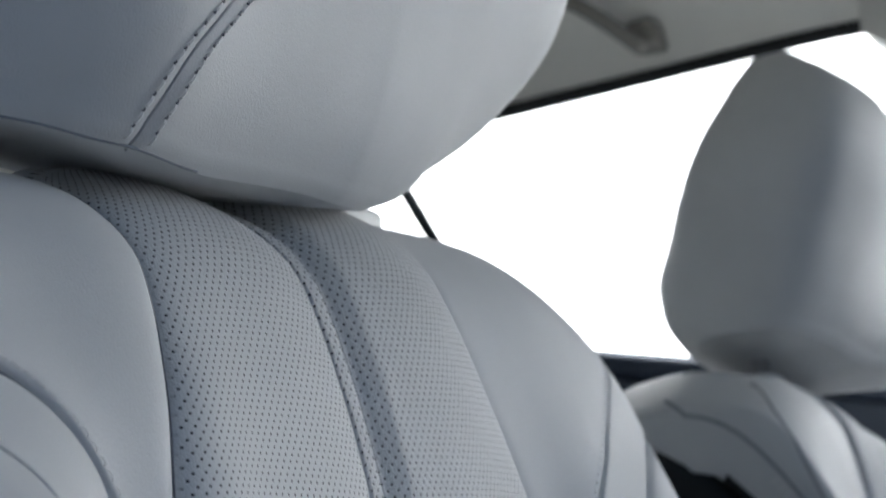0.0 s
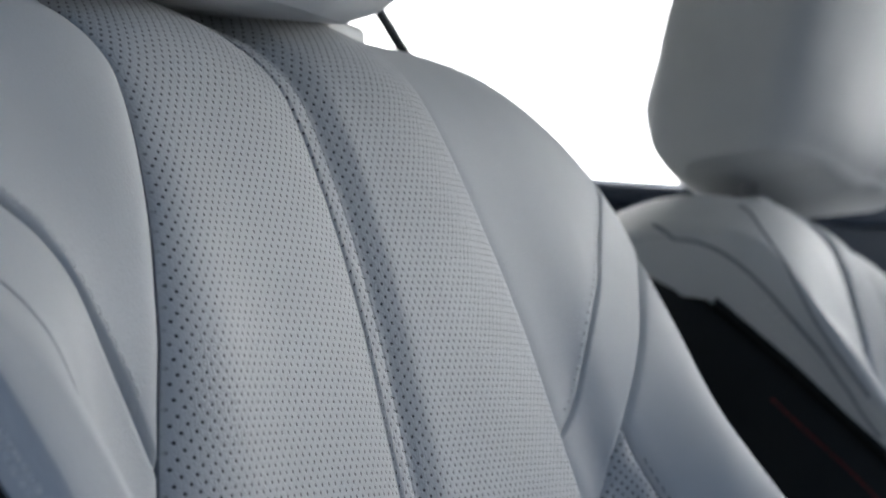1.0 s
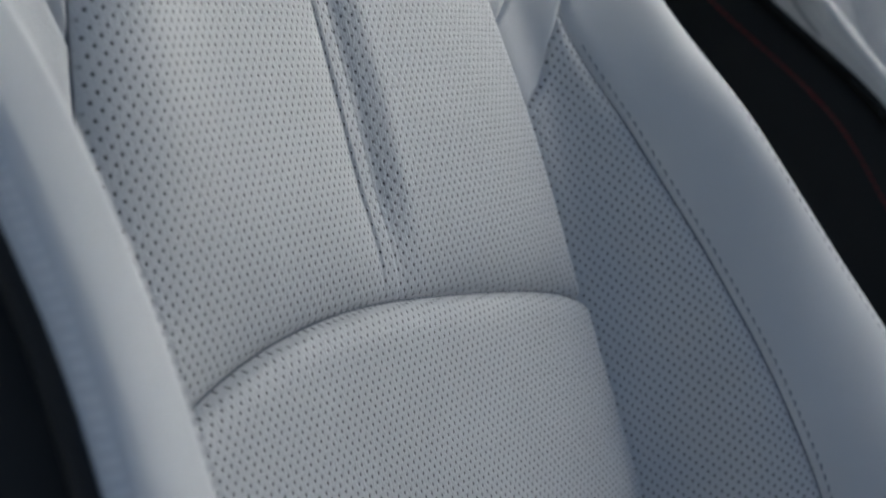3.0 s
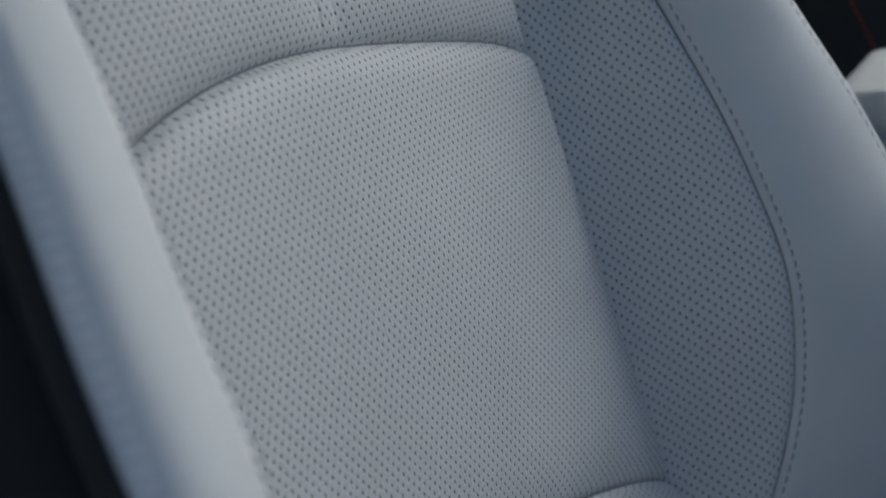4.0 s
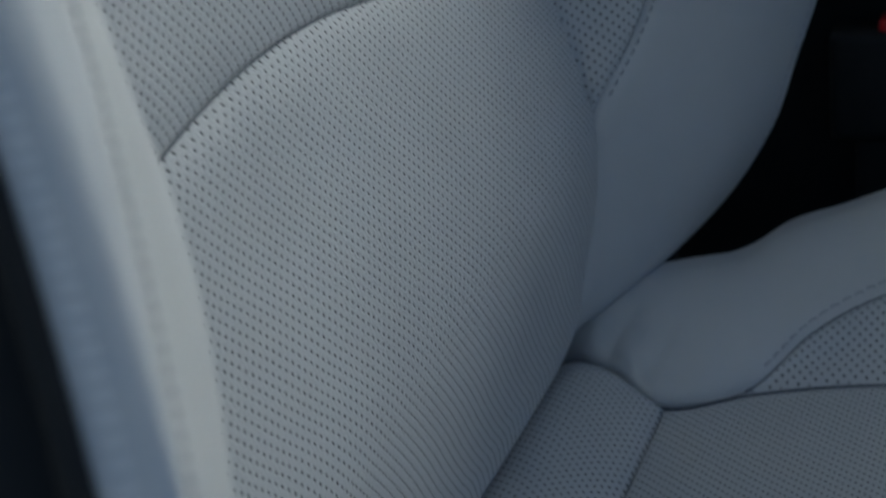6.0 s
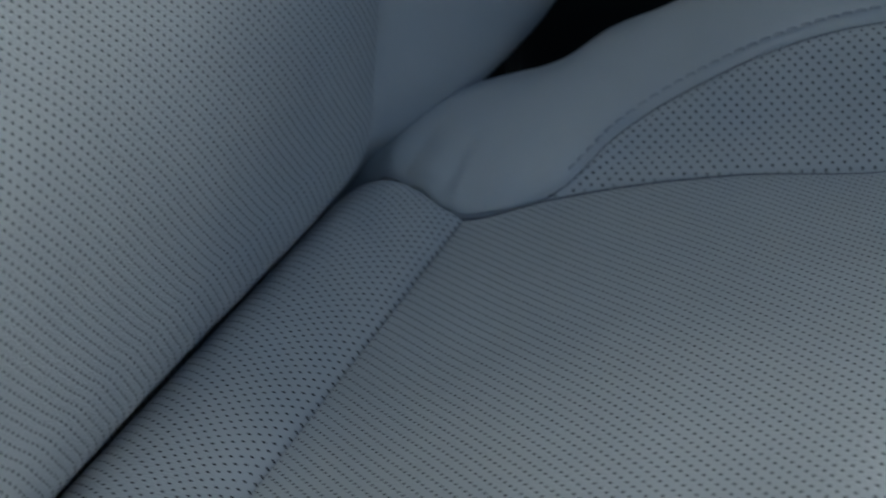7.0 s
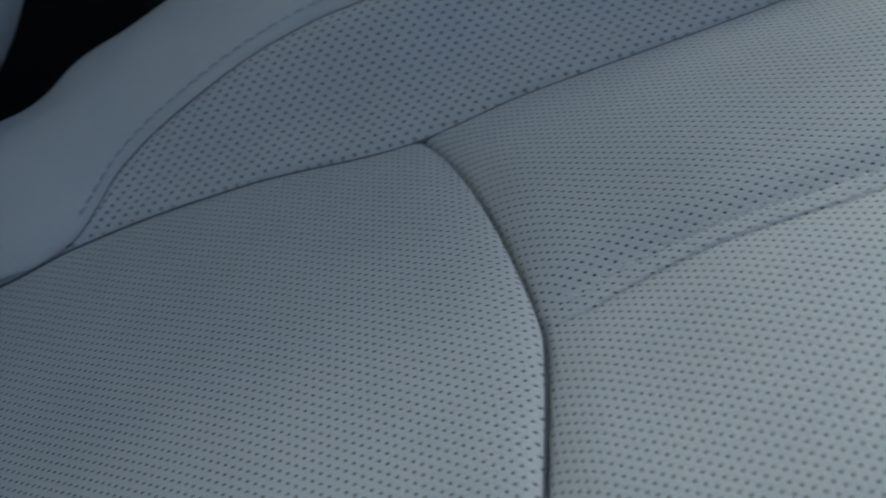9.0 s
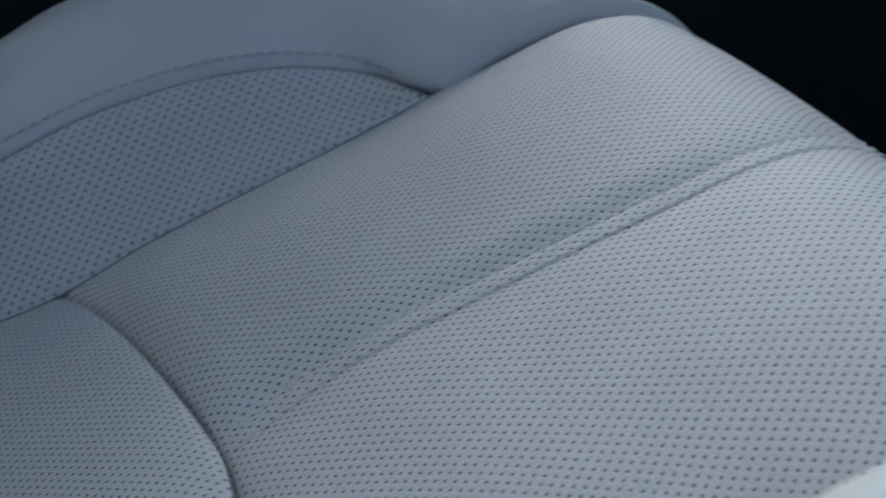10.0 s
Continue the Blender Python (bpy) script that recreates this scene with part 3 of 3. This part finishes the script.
    def head(s, z, g):
        """s from 0 (middle of the front) to 1 (middle of the back), g the side."""
        s, z = np.broadcast_arrays(np.asarray(s, float), np.asarray(z, float))
        w_, f_, b_ = (hermite(HZ, q, z) for q in (HW, HF, HB))
        low = np.clip((0.61 - z) / 0.08, 0, 1)
        kb = ease((1 - s) / 0.3)
        wide = g < 0 or outer_seams
        kf = kb if wide else 1 - ease(s / 0.42)
        f_ = f_ * (1 - kf) + hermite(HZ, HFD, z) * kf
        if wide:
            kw = np.minimum(ease(s / 0.2), kb)
            w_ = w_ * (1 - kw) + hermite(HZ, HWD, z) * kw
            b_ = b_ * (1 - kb) + hermite(HZ, HBD, z) * kb
        x = hermite([0, 0.3, 0.5, 0.62, 0.8, 1], [0, 0.72, 0.985, 1.0, 0.78, 0], s) * w_ * g + 0.014
        y = f_ + hermite([0, 0.3, 0.5, 0.62, 0.8, 1], [0, 0.035, 0.22, 0.45, 0.93, 1.0], s) * (b_ - f_)
        return np.stack([x, y, z + hermite(EDGE_S, EDGE_Z[g], s) * low], -1)

    SM = {1: np.clip(0.4167 * (0.0585 + 0.026 * np.clip((0.60 - zz) / 0.07, 0, 1)) / hermite(HZ, HW, zz), 0.17, 0.42),
          -1: hermite([0.522, 0.532, 0.548, 0.564, 0.58, 0.62, 0.757], [0.306, 0.290, 0.262, 0.222, 0.187, 0.16, 0.155], zz)}

    def strip(s0, s1, n, g):
        t = np.linspace(0, 1, n)[:, None]
        return head(s0 * (1 - t) + s1 * t, np.repeat(zz[None], n, 0), g)
    fullf = np.concatenate([strip(0 * zz, SM[-1], 30, -1)[::-1], strip(0 * zz, SM[1], 30, 1)[1:]], 0)
    headrest, _, _ = panel("headrest", fullf, M_LEATHER, seat, "pale leather headrest with double-stitched seams", [('l', 0.0014, 0.004)], out=(0, -1, 0))
    for sg in (-1, 1):
        P = strip(SM[sg], 0.62 + 0 * zz, 60, sg)
        panel("headrest_side", P, M_LEATHER, headrest, "", [('l', 0.0014, 0.004)] if sg < 0 else [], out=(sg, 0, 0))
        P = strip(0.62 + 0 * zz, 1.0 + 0 * zz, 30, sg)
        panel("headrest_back", P, M_LEATHER, headrest, "", [], out=(0, 1, 0))
        gx = 0.110 if sg > 0 else -0.040
        cord("headrest_post", [(gx, 0.202, 0.50), (gx, 0.202, 0.56), (gx, 0.198, 0.62)], 0.006, M_METAL, headrest, "steel headrest post", 14)
    cord("headrest_seam", head(SM[-1], zz, -1)[:-4] + np.array((0.0004, 0.0014, 0)), 0.0006, M_THREAD_GREY, headrest)
    for off in (-0.0065, 0.0065):
        fr = SM[-1] + off * 0.4167 / hermite(HZ, HWD, zz)
        row = head(fr, zz, -1)
        n = np.cross(head(fr + 0.01, zz, -1) - head(fr - 0.01, zz, -1), np.gradient(row, axis=0))
        n /= np.linalg.norm(n, axis=1)[:, None]
        n *= np.where(n[:, 1] > 0, -1.0, 1.0)[:, None]
        stitches("headrest_stitching", row[:-6] + n[:-6] * 0.0005, n[:-6], M_THREAD, headrest, "pale stitching", pitch=0.0048, length=0.0036, r=0.0005)
        stitches("needle_hole", row[:-6] + n[:-6] * 0.0002, n[:-6], M_SEAM, headrest, "dark needle holes", pitch=0.0048, length=0.0012, r=0.0004, first=1.5)
    # seam of the underside panel along the lower edge
    cord("headrest_piping", head(np.linspace(0.2, 0.66, 70), np.full(70, 0.5225), -1) + np.array((0.0002, 0.0003, 0)), 0.0005, M_THREAD_SLATE, headrest)
    # underside
    low = []
    ring = np.linspace(0, 1, 40)
    p = np.concatenate([head(ring, np.full(40, 0.5221), 1), head(ring[::-1], np.full(40, 0.5221), -1)])
    c = np.array((0.0, 0.203, 0.530))
    for k in np.linspace(1, 0.02, 12):
        low.append(c + (p - c) * k)
    panel("headrest_underside", np.array(low), M_LEATHER, headrest, "", [], out=(0, 0, -1))

    # ---- cushion: tables over the length, from the back to the front ----
    SL = [-0.125, -0.105, -0.092, -0.071, -0.048, -0.02, 0.0, 0.04, 0.096, 0.13, 0.17, 0.2, 0.23, 0.26, 0.285, 0.31, 0.34, 0.44]
    CXI = [0.180, 0.175, 0.168, 0.157, 0.144, 0.153, 0.157, 0.160, 0.156, 0.156, 0.159, 0.161, 0.165, 0.158, 0.152, 0.148, 0.146, 0.146]
    CZI = [-0.075, -0.022, -0.008, -0.001, -0.001, 0.002, 0.004, 0.007, 0.010, 0.017, 0.021, 0.024, 0.027, 0.034, 0.040, 0.043, 0.044, 0.044]
    CZC = [-0.075, -0.022, -0.008, -0.001, -0.001, 0.002, 0.006, 0.013, 0.018, 0.022, 0.030, 0.034, 0.039, 0.043, 0.045, 0.046, 0.046, 0.046]
    S2 = [-0.125, -0.105, -0.071, -0.048, -0.022, -0.003, 0.029, 0.063, 0.093, 0.134, 0.173, 0.20, 0.223, 0.233, 0.26, 0.285, 0.31, 0.34, 0.44]
    CXS = [0.179, 0.174, 0.156, 0.143, 0.1535, 0.176, 0.187, 0.190, 0.188, 0.193, 0.191, 0.190, 0.182, 0.166, 0.159, 0.153, 0.149, 0.147, 0.147]
    CZS = [-0.072, -0.014, 0.007, 0.002, 0.002, 0.014, 0.030, 0.042, 0.048, 0.051, 0.049, 0.042, 0.032, 0.0275, 0.034, 0.040, 0.043, 0.044, 0.044]
    S3 = [-0.125, -0.105, -0.075, -0.042, -0.032, -0.020, 0.0, 0.03, 0.1, 0.137, 0.2, 0.24, 0.27, 0.29, 0.31, 0.34, 0.44]
    CXC = [0.225, 0.222, 0.215, 0.214, 0.220, 0.228, 0.232, 0.236, 0.236, 0.240, 0.233, 0.209, 0.184, 0.169, 0.161, 0.156, 0.156]
    CZCR = [-0.006, 0.009, 0.017, 0.023, 0.025, 0.031, 0.038, 0.049, 0.068, 0.074, 0.071, 0.057, 0.047, 0.042, 0.039, 0.037, 0.037]
    SF = [-0.2, 0.27, 0.29, 0.31, 0.33, 0.35, 0.38, 0.44]
    FY = [0.2, -0.27, -0.290, -0.307, -0.319, -0.325, -0.328, -0.330]
    FZ = [0, 0, -0.002, -0.008, -0.020, -0.036, -0.065, -0.125]

    def cush(u, s):
        u, s = np.broadcast_arrays(np.asarray(u, float), np.asarray(s, float))
        a = np.abs(u)
        xi, zi, zc = (hermite(SL, q, s) for q in (CXI, CZI, CZC))
        xs, zs_ = (hermite(S2, q, s) for q in (CXS, CZS))
        xc, zr = (hermite(S3, q, s) for q in (CXC, CZCR))
        x = sections(a, [0 * s, xi, xs, xc, xc + 0.030, xc + 0.036], True)
        z = sections(a, [zc, zi, zs_, zr, zr - 0.025, zr - 0.12])
        z = z + hermite(SF, FZ, s)
        return np.stack([np.sign(u) * x, hermite(SF, FY, s), z], -1)

    # dark base under the cushion
    cushion = box_mesh("cushion_base", (-0.255, -0.305, -0.16), (0.255, 0.16, -0.07), M_DARK, seat, "dark plastic cushion base", 0.02)
    box_mesh("seat_frame", (-0.22, -0.26, -0.33), (-0.17, 0.14, -0.15), M_DARK, cushion, "dark seat rail", 0.008)
    box_mesh("seat_frame", (0.17, -0.26, -0.33), (0.22, 0.14, -0.15), M_DARK, cushion, "dark seat rail", 0.008)
    box_mesh("recliner", (-0.272, 0.07, -0.12), (-0.25, 0.19, 0.02), M_DARK, cushion, "dark hinge cover", 0.01)
    box_mesh("recliner", (0.25, 0.07, -0.12), (0.272, 0.19, 0.02), M_DARK, cushion, "dark hinge cover", 0.01)

    def fold(u):
        return 0.1215 - 0.0255 * np.abs(u) ** 1.35
    P, U, Z = patch(-1, 1, -0.125, -0.048, 121, 50, cush)
    _, Qr, _ = panel("rear_roll", P, M_PERF, cushion, "", [('l', 0.003, 0.009), ('r', 0.003, 0.009), ('t', 0.005, 0.014)], out=(0, 0, 1), extra=-0.0105 * np.sin(np.pi * np.clip((Z + 0.127) / 0.079, 0, 1)) * (1 - 0.35 * np.abs(U) ** 10), uv0=(0, 0.0007), rows=Z)
    Zr = Z[0].copy()
    P, U, Z = patch(-1, 1, -0.048, fold, 121, 110, cush)
    bz = (Z + 0.048) / (fold(U) + 0.048)
    Zi = Z[0].copy()
    _, Qi, _ = panel("rear_insert", P, M_PERF, cushion, "", [('l', 0.005, 0.014), ('r', 0.005, 0.014), ('t', 0.0045, 0.018), ('b', 0.002, 0.02)], out=(0, 0, 1), extra=-0.003 * (1 - np.abs(U) ** 4) * np.clip(bz * 1.3, 0, 1), rows=Z)
    P, U, Z = patch(-1, 1, fold, 0.44, 321, 220, cush, fine=True)
    a = np.abs(U)
    bow_s, bow_x = [0.09, 0.13, 0.15, 0.177, 0.2, 0.22, 0.24, 0.26, 0.29, 0.34, 0.44], [0.004, 0.009, 0.0138, 0.0148, 0.0134, 0.0112, 0.0085, 0.0068, 0.0068, 0.006, 0.005]
    Zf = Z[160].copy()
    cx = P[..., 0] - hermite(bow_s, bow_x, Z)
    ex = groove(cx, 0.0026) - 0.0030 * np.sin(np.pi * a) ** 2
    ex = ex * np.clip((Z - fold(U)) / 0.014, 0, 1) ** 0.7 * np.clip((0.37 - Z) / 0.13, 0, 1)
    _, Qf, Nf = panel("front_insert", P, M_PERF, cushion, "", [('l', 0.004, 0.012), ('r', 0.004, 0.012), ('b', 0.0045, 0.018)], out=(0, -0.3, 1), extra=ex, rows=Z)
    for sg in (-1, 1):
        pts, nn = [], []
        for j in range(4, 170):
            col = Qf[:, j]
            xm = float(hermite(bow_s, bow_x, Zf[j])) + sg * 0.0048
            pts.append([np.interp(xm, col[:, 0], col[:, k]) for k in range(3)])
            nn.append(Nf[160, j])
        pts, nn = np.array(pts), np.array(nn)
        stitches("centre_stitching", pts + nn * 0.0008, nn, M_THREAD, cushion, "pale double stitching", pitch=0.0040, length=0.0030, r=0.0005, slant=0.3)

        def K(u, s, g=sg):
            p = cush(u, s) * np.array((g, 1, 1))
            if g < 0:   # the bolster on the door side stands higher and closer towards its front
                k = np.exp(-((np.asarray(s, float) - 0.22) / 0.075) ** 2) * np.clip(np.asarray(u, float) - 1.0, 0, 1.5) / 1.5
                p = p + k[..., None] * np.array((0.015, 0, 0.030))
            return p
        P, U, Z = patch(1, 2, -0.0215, 0.2325, 50, 120, K)
        panel("bolster_panel", P, M_PERF, cushion, "", [('l', 0.004, 0.012), ('r', 0.003, 0.009)], out=(-sg, 0, 0.6), plane=(K(np.array(2.0), np.array(0.1)) - K(np.array(1.0), np.array(0.1)), (0, -1, 0)))
        P, U, Z = patch(2, 5, -0.125, 0.44, 110, 320, K)
        # soft creases where the bolster meets the rear roll
        wr = 0 * U
        for s0, u0, du, amp, wid in ((-0.088, 2.15, 0.35, 0.0016, 0.0035), (-0.074, 2.10, 0.45, 0.0020, 0.0040), (-0.058, 2.05, 0.40, 0.0018, 0.0035), (-0.045, 2.20, 0.50, 0.0012, 0.0045), (-0.030, 2.10, 0.25, 0.0010, 0.0030)):
            wr = wr + amp * np.exp(-((Z - s0 - 0.016 * (U - u0)) / wid) ** 2) * np.exp(-((U - u0) / du) ** 2)
        _, Qb, Nb = panel("bolster", P, M_LEATHER, cushion, "", [('l', 0.003, 0.009)], out=(0, 0, 1), extra=wr - 0.004 * np.sin(np.pi * np.clip(U - 2, 0, 1)))
        # leather that closes the joint between the roll and the bolster
        e = 0 if sg < 0 else -1
        s_ = np.linspace(-0.122, -0.020, 60)
        ta, tb = np.concatenate([Zr, Zi[2:]]), np.concatenate([Qr[e], Qi[e][2:]])
        one = np.stack([np.interp(s_, ta, tb[:, k]) for k in range(3)], 1)
        two = np.stack([np.interp(s_, Z[0], Qb[0][:, k]) for k in range(3)], 1)
        P = np.array([one * (1 - q) + two * q + np.array((sg * (0.002 * (2 * q - 1)), 0, -0.0012 * math.sin(math.pi * q) - 0.0006)) for q in np.linspace(0, 1, 7)])
        panel("joint_strip", P, M_LEATHER, cushion, "", [], out=(-sg * 0.3, -0.2, 1))
        s_ = np.linspace(-0.0215, 0.2325, 140)
        cord("bolster_seam", K(np.full(140, 2.0), s_) + np.array((sg * 0.001, 0, -0.0026)), 0.0008, M_SEAM, cushion)
        s_ = np.linspace(-0.12, 0.4, 200)
        cord("insert_seam", K(np.ones(200), s_) + np.array((0, 0, -0.0030)), 0.0009, M_SEAM, cushion)
        s_ = np.linspace(-0.018, 0.229, 160)
        p = K(np.full(160, 2.08), s_)
        n = np.cross(K(np.full(160, 2.1), s_) - p, K(np.full(160, 2.08), s_ + 0.001) - p)
        n = n / np.linalg.norm(n, axis=1, keepdims=True)
        n = n * np.sign(n[:, 2:3])
        stitches("bolster_stitching", p + n * 0.0008, n, M_THREAD_GREY, cushion, "grey stitching", r=0.0005)
        stitches("bolster_stitching", Qb[84][8:-20] + Nb[84][8:-20] * 0.0002, Nb[84][8:-20], M_THREAD_GREY, cushion, "grey stitching", r=0.0005)
    uu = np.linspace(-1, 1, 100)
    cord("fold_seam", cush(uu, fold(uu)) + np.array((0, 0, -0.0045)), 0.001, M_SEAM, cushion)
    cord("roll_seam", cush(uu, np.full(100, -0.048)) + np.array((0, 0, -0.0035)), 0.0008, M_SEAM, cushion)
    return seat


SPACING = 0.802
build_seat("front_seat", "pale grey leather front seat with perforated inserts and headrest", "front seats")
far_seat = build_seat("front_seat", "pale grey leather front seat beside the far window", "front seats", True)
far_seat.matrix_basis = Matrix.Translation((SPACING, BASE[1], BASE[2] - 0.010)) @ Matrix.Diagonal((-1, 1, 1, 1))
for ch in far_seat.children:
    if ch.name.startswith("headrest"):
        ch.location += Vector((0, 0, 0.010))   # drawn out a little further

# ---- cabin ----
ZERO = np.zeros(3)


def slab(name, lo, hi, mat, bevel=0.0, kind="structure", label=""):
    ob = box_mesh(name, lo, hi, mat, None, label, bevel, ZERO)
    tagged(ob, kind=kind)
    return ob


slab("floor", (-0.55, -1.1, -0.38), (1.25, 1.5, -0.33), M_CARPET)
slab("sill", (-0.62, -1.1, -0.42), (-0.45, 1.5, -0.25), M_DARK, 0.02)
# roof: lining that curves down to the rail above the far window
prof = [(-0.66, 0.88), (-0.50, 0.945), (-0.2, 0.985), (0.35, 1.0), (0.8, 0.985), (0.97, 0.955), (1.05, 0.915), (1.085, 0.872)]
yy = np.linspace(-0.70, 1.5, 24)
tt = np.linspace(0, 7, 60)
px = hermite(range(8), [p[0] for p in prof], tt)
pz = hermite(range(8), [p[1] for p in prof], tt)
drop = np.clip((tt - 4) / 3, 0, 1) ** 2   # the rail comes down towards the rear
inner = np.stack([np.stack([px, np.full(60, y), pz - 0.063 * max(0.0, y - 0.22) * drop], 1) for y in yy])
outer = inner + np.array((0, 0, 0.03))
V = np.concatenate([inner.reshape(-1, 3), outer.reshape(-1, 3)])
n1 = 24 * 60
F = [q[::-1] for q in grid_faces(24, 60)] + [tuple(n1 + k for k in q) for q in grid_faces(24, 60)]
for i in range(23):
    for j in (0, 59):
        a, b = i * 60 + j, (i + 1) * 60 + j
        F.append((a, b, b + n1, a + n1))
for j in range(59):
    for i in (0, 23):
        a, b = i * 60 + j, i * 60 + j + 1
        F.append((a, b, b + n1, a + n1))
ceiling = mesh_object("ceiling", V, F, M_LINER, None, base=ZERO)
tagged(ceiling, kind="structure")


def far_wall(name, poly, x0, x1, mat):
    """A flat piece of the far side, from its outline in y and z."""
    V = [(x0, y, z) for y, z in poly] + [(x1, y, z) for y, z in poly]
    n = len(poly)
    F = [tuple(range(n)), tuple(range(2 * n - 1, n - 1, -1))]
    for i in range(n):
        k = (i + 1) % n
        F.append((i, i + n, k + n, k))
    ob = mesh_object(name, V, F, mat, None, smooth=False, base=ZERO)
    return tagged(ob, kind="structure")


def belt_z(y):
    return 0.523 + 0.19 * y


far_wall("door_1", [(-0.9, -0.33), (1.3, -0.33), (1.3, belt_z(1.3)), (-0.9, belt_z(-0.9))], 1.10, 1.16, M_NAVY)
far_wall("wall_far_rear", [(1.3, -0.33), (1.5, -0.33), (1.5, 0.95), (1.2, 0.95), (1.3, belt_z(1.3))], 1.09, 1.15, M_LINER)
far_wall("window_pillar", [(0.185, 0.862), (-0.02, 0.70), (-0.17, 0.50), (-0.24, 0.47), (-0.09, 0.70), (0.05, 0.93), (0.185, 0.93)], 1.07, 1.13, M_TRIM)
slab("wall_rear", (-0.5, 1.46, -0.33), (1.2, 1.5, 0.45), M_NAVY)
cord("window_seal", [(1.086, 0.12, 0.871), (1.086, 0.22, 0.870), (1.086, 0.6, 0.846), (1.086, 1.3, 0.802)], 0.0075, M_DARK, None, base=ZERO)
tagged(bpy.data.objects["window_seal"], kind="structure")
cord("belt_trim", [(1.098, y, belt_z(y)) for y in np.linspace(-0.9, 1.3, 20)], 0.014, M_NAVY, None, base=ZERO)
tagged(bpy.data.objects["belt_trim"], kind="structure")
cord("window_divider", [(1.10, 0.667, 0.86), (1.10, 0.607, 0.745), (1.10, 0.542, 0.62)], 0.007, M_DARK, None, base=ZERO)
tagged(bpy.data.objects["window_divider"], kind="structure")
slab("door_2", (-1.60, -0.97, -0.30), (-0.68, -0.88, 0.45), M_NAVY, 0.02)
slab("dashboard", (-0.66, -1.35, -0.33), (1.1, -0.78, 0.44), M_DARK, 0.05)
slab("sill_rear", (-0.70, 0.75, -0.33), (-0.60, 1.5, 0.97), M_LINER, 0.01)
# glowing panel for the bright open distance beyond the far windows, lighting the cabin
mb, nt, b = material("glowing_backdrop", (0.9, 0.9, 0.9), 1.0)
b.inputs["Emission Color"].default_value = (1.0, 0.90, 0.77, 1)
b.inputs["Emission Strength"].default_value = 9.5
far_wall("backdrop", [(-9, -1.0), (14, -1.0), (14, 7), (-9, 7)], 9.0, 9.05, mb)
slab("ground", (-60, -60, -0.75), (60, 60, -0.7), plain("asphalt", (0.25, 0.25, 0.24), 0.9, 60, 0.6))

# grab handle on the roof rail, its dark colour giving the shadow curve there
gh_at = np.array((1.03, 0.40, 0.90))
gh = empty("grab_handle", tuple(gh_at), "plastic grab handle folded against the roof rail, coloured dark as shade", "grab handle")
t = np.linspace(0, 1, 24)
pts = np.stack([1.040 - 0.030 * np.sin(np.pi * t) ** 0.6, 0.46 - 0.090 * t, 0.932 - 0.060 * t ** 1.6], 1)
cord("grip", pts, 0.007, M_GRIP, gh, sides=10, base=gh_at)
for k in (0, -1):
    x, y, z = pts[k] + np.array((0.012, 0, 0.014 if k else 0))
    box_mesh("mount", (x - 0.012, y - 0.014, z - 0.010), (x + 0.03, y + 0.014, z + 0.014), M_GRIP, gh, "", 0.006, gh_at)

# console between the seats
cb = np.array((0.4, -0.1, -0.33))
con = empty("centre_console", tuple(cb), "dark centre console with a pale padded leather armrest", "console")
box_mesh("console_body", (0.358, -0.75, -0.33), (0.48, 0.10, 0.095), M_DARK, con, "dark plastic body", 0.012, cb)
box_mesh("armrest", (0.322, -0.30, 0.217), (0.485, 0.055, 0.250), M_LEATHER, con, "pale leather armrest lid", 0.014, cb)
box_mesh("armrest_base", (0.326, -0.30, 0.182), (0.482, 0.052, 0.211), M_LEATHER, con, "pale leather armrest base", 0.010, cb)
box_mesh("armrest_hinge", (0.34, -0.28, 0.09), (0.47, 0.045, 0.225), M_DARK, con, "", 0.006, cb)

# belt buckle beside the near cushion
bb = np.array((0.337, -0.006, -0.33))
bk = empty("belt_buckle", tuple(bb), "black seat belt buckle with a red release button", "buckle")
box_mesh("stalk", (0.332, -0.019, -0.33), (0.342, 0.007, 0.05), M_DARK, bk, "", 0.003, bb)
box_mesh("housing", (0.326, -0.027, 0.03), (0.348, 0.017, 0.078), M_DARK, bk, "", 0.005, bb)
box_mesh("button", (0.330, -0.0295, 0.068), (0.344, -0.003, 0.083), M_REDBTN, bk, "red button", 0.003, bb)
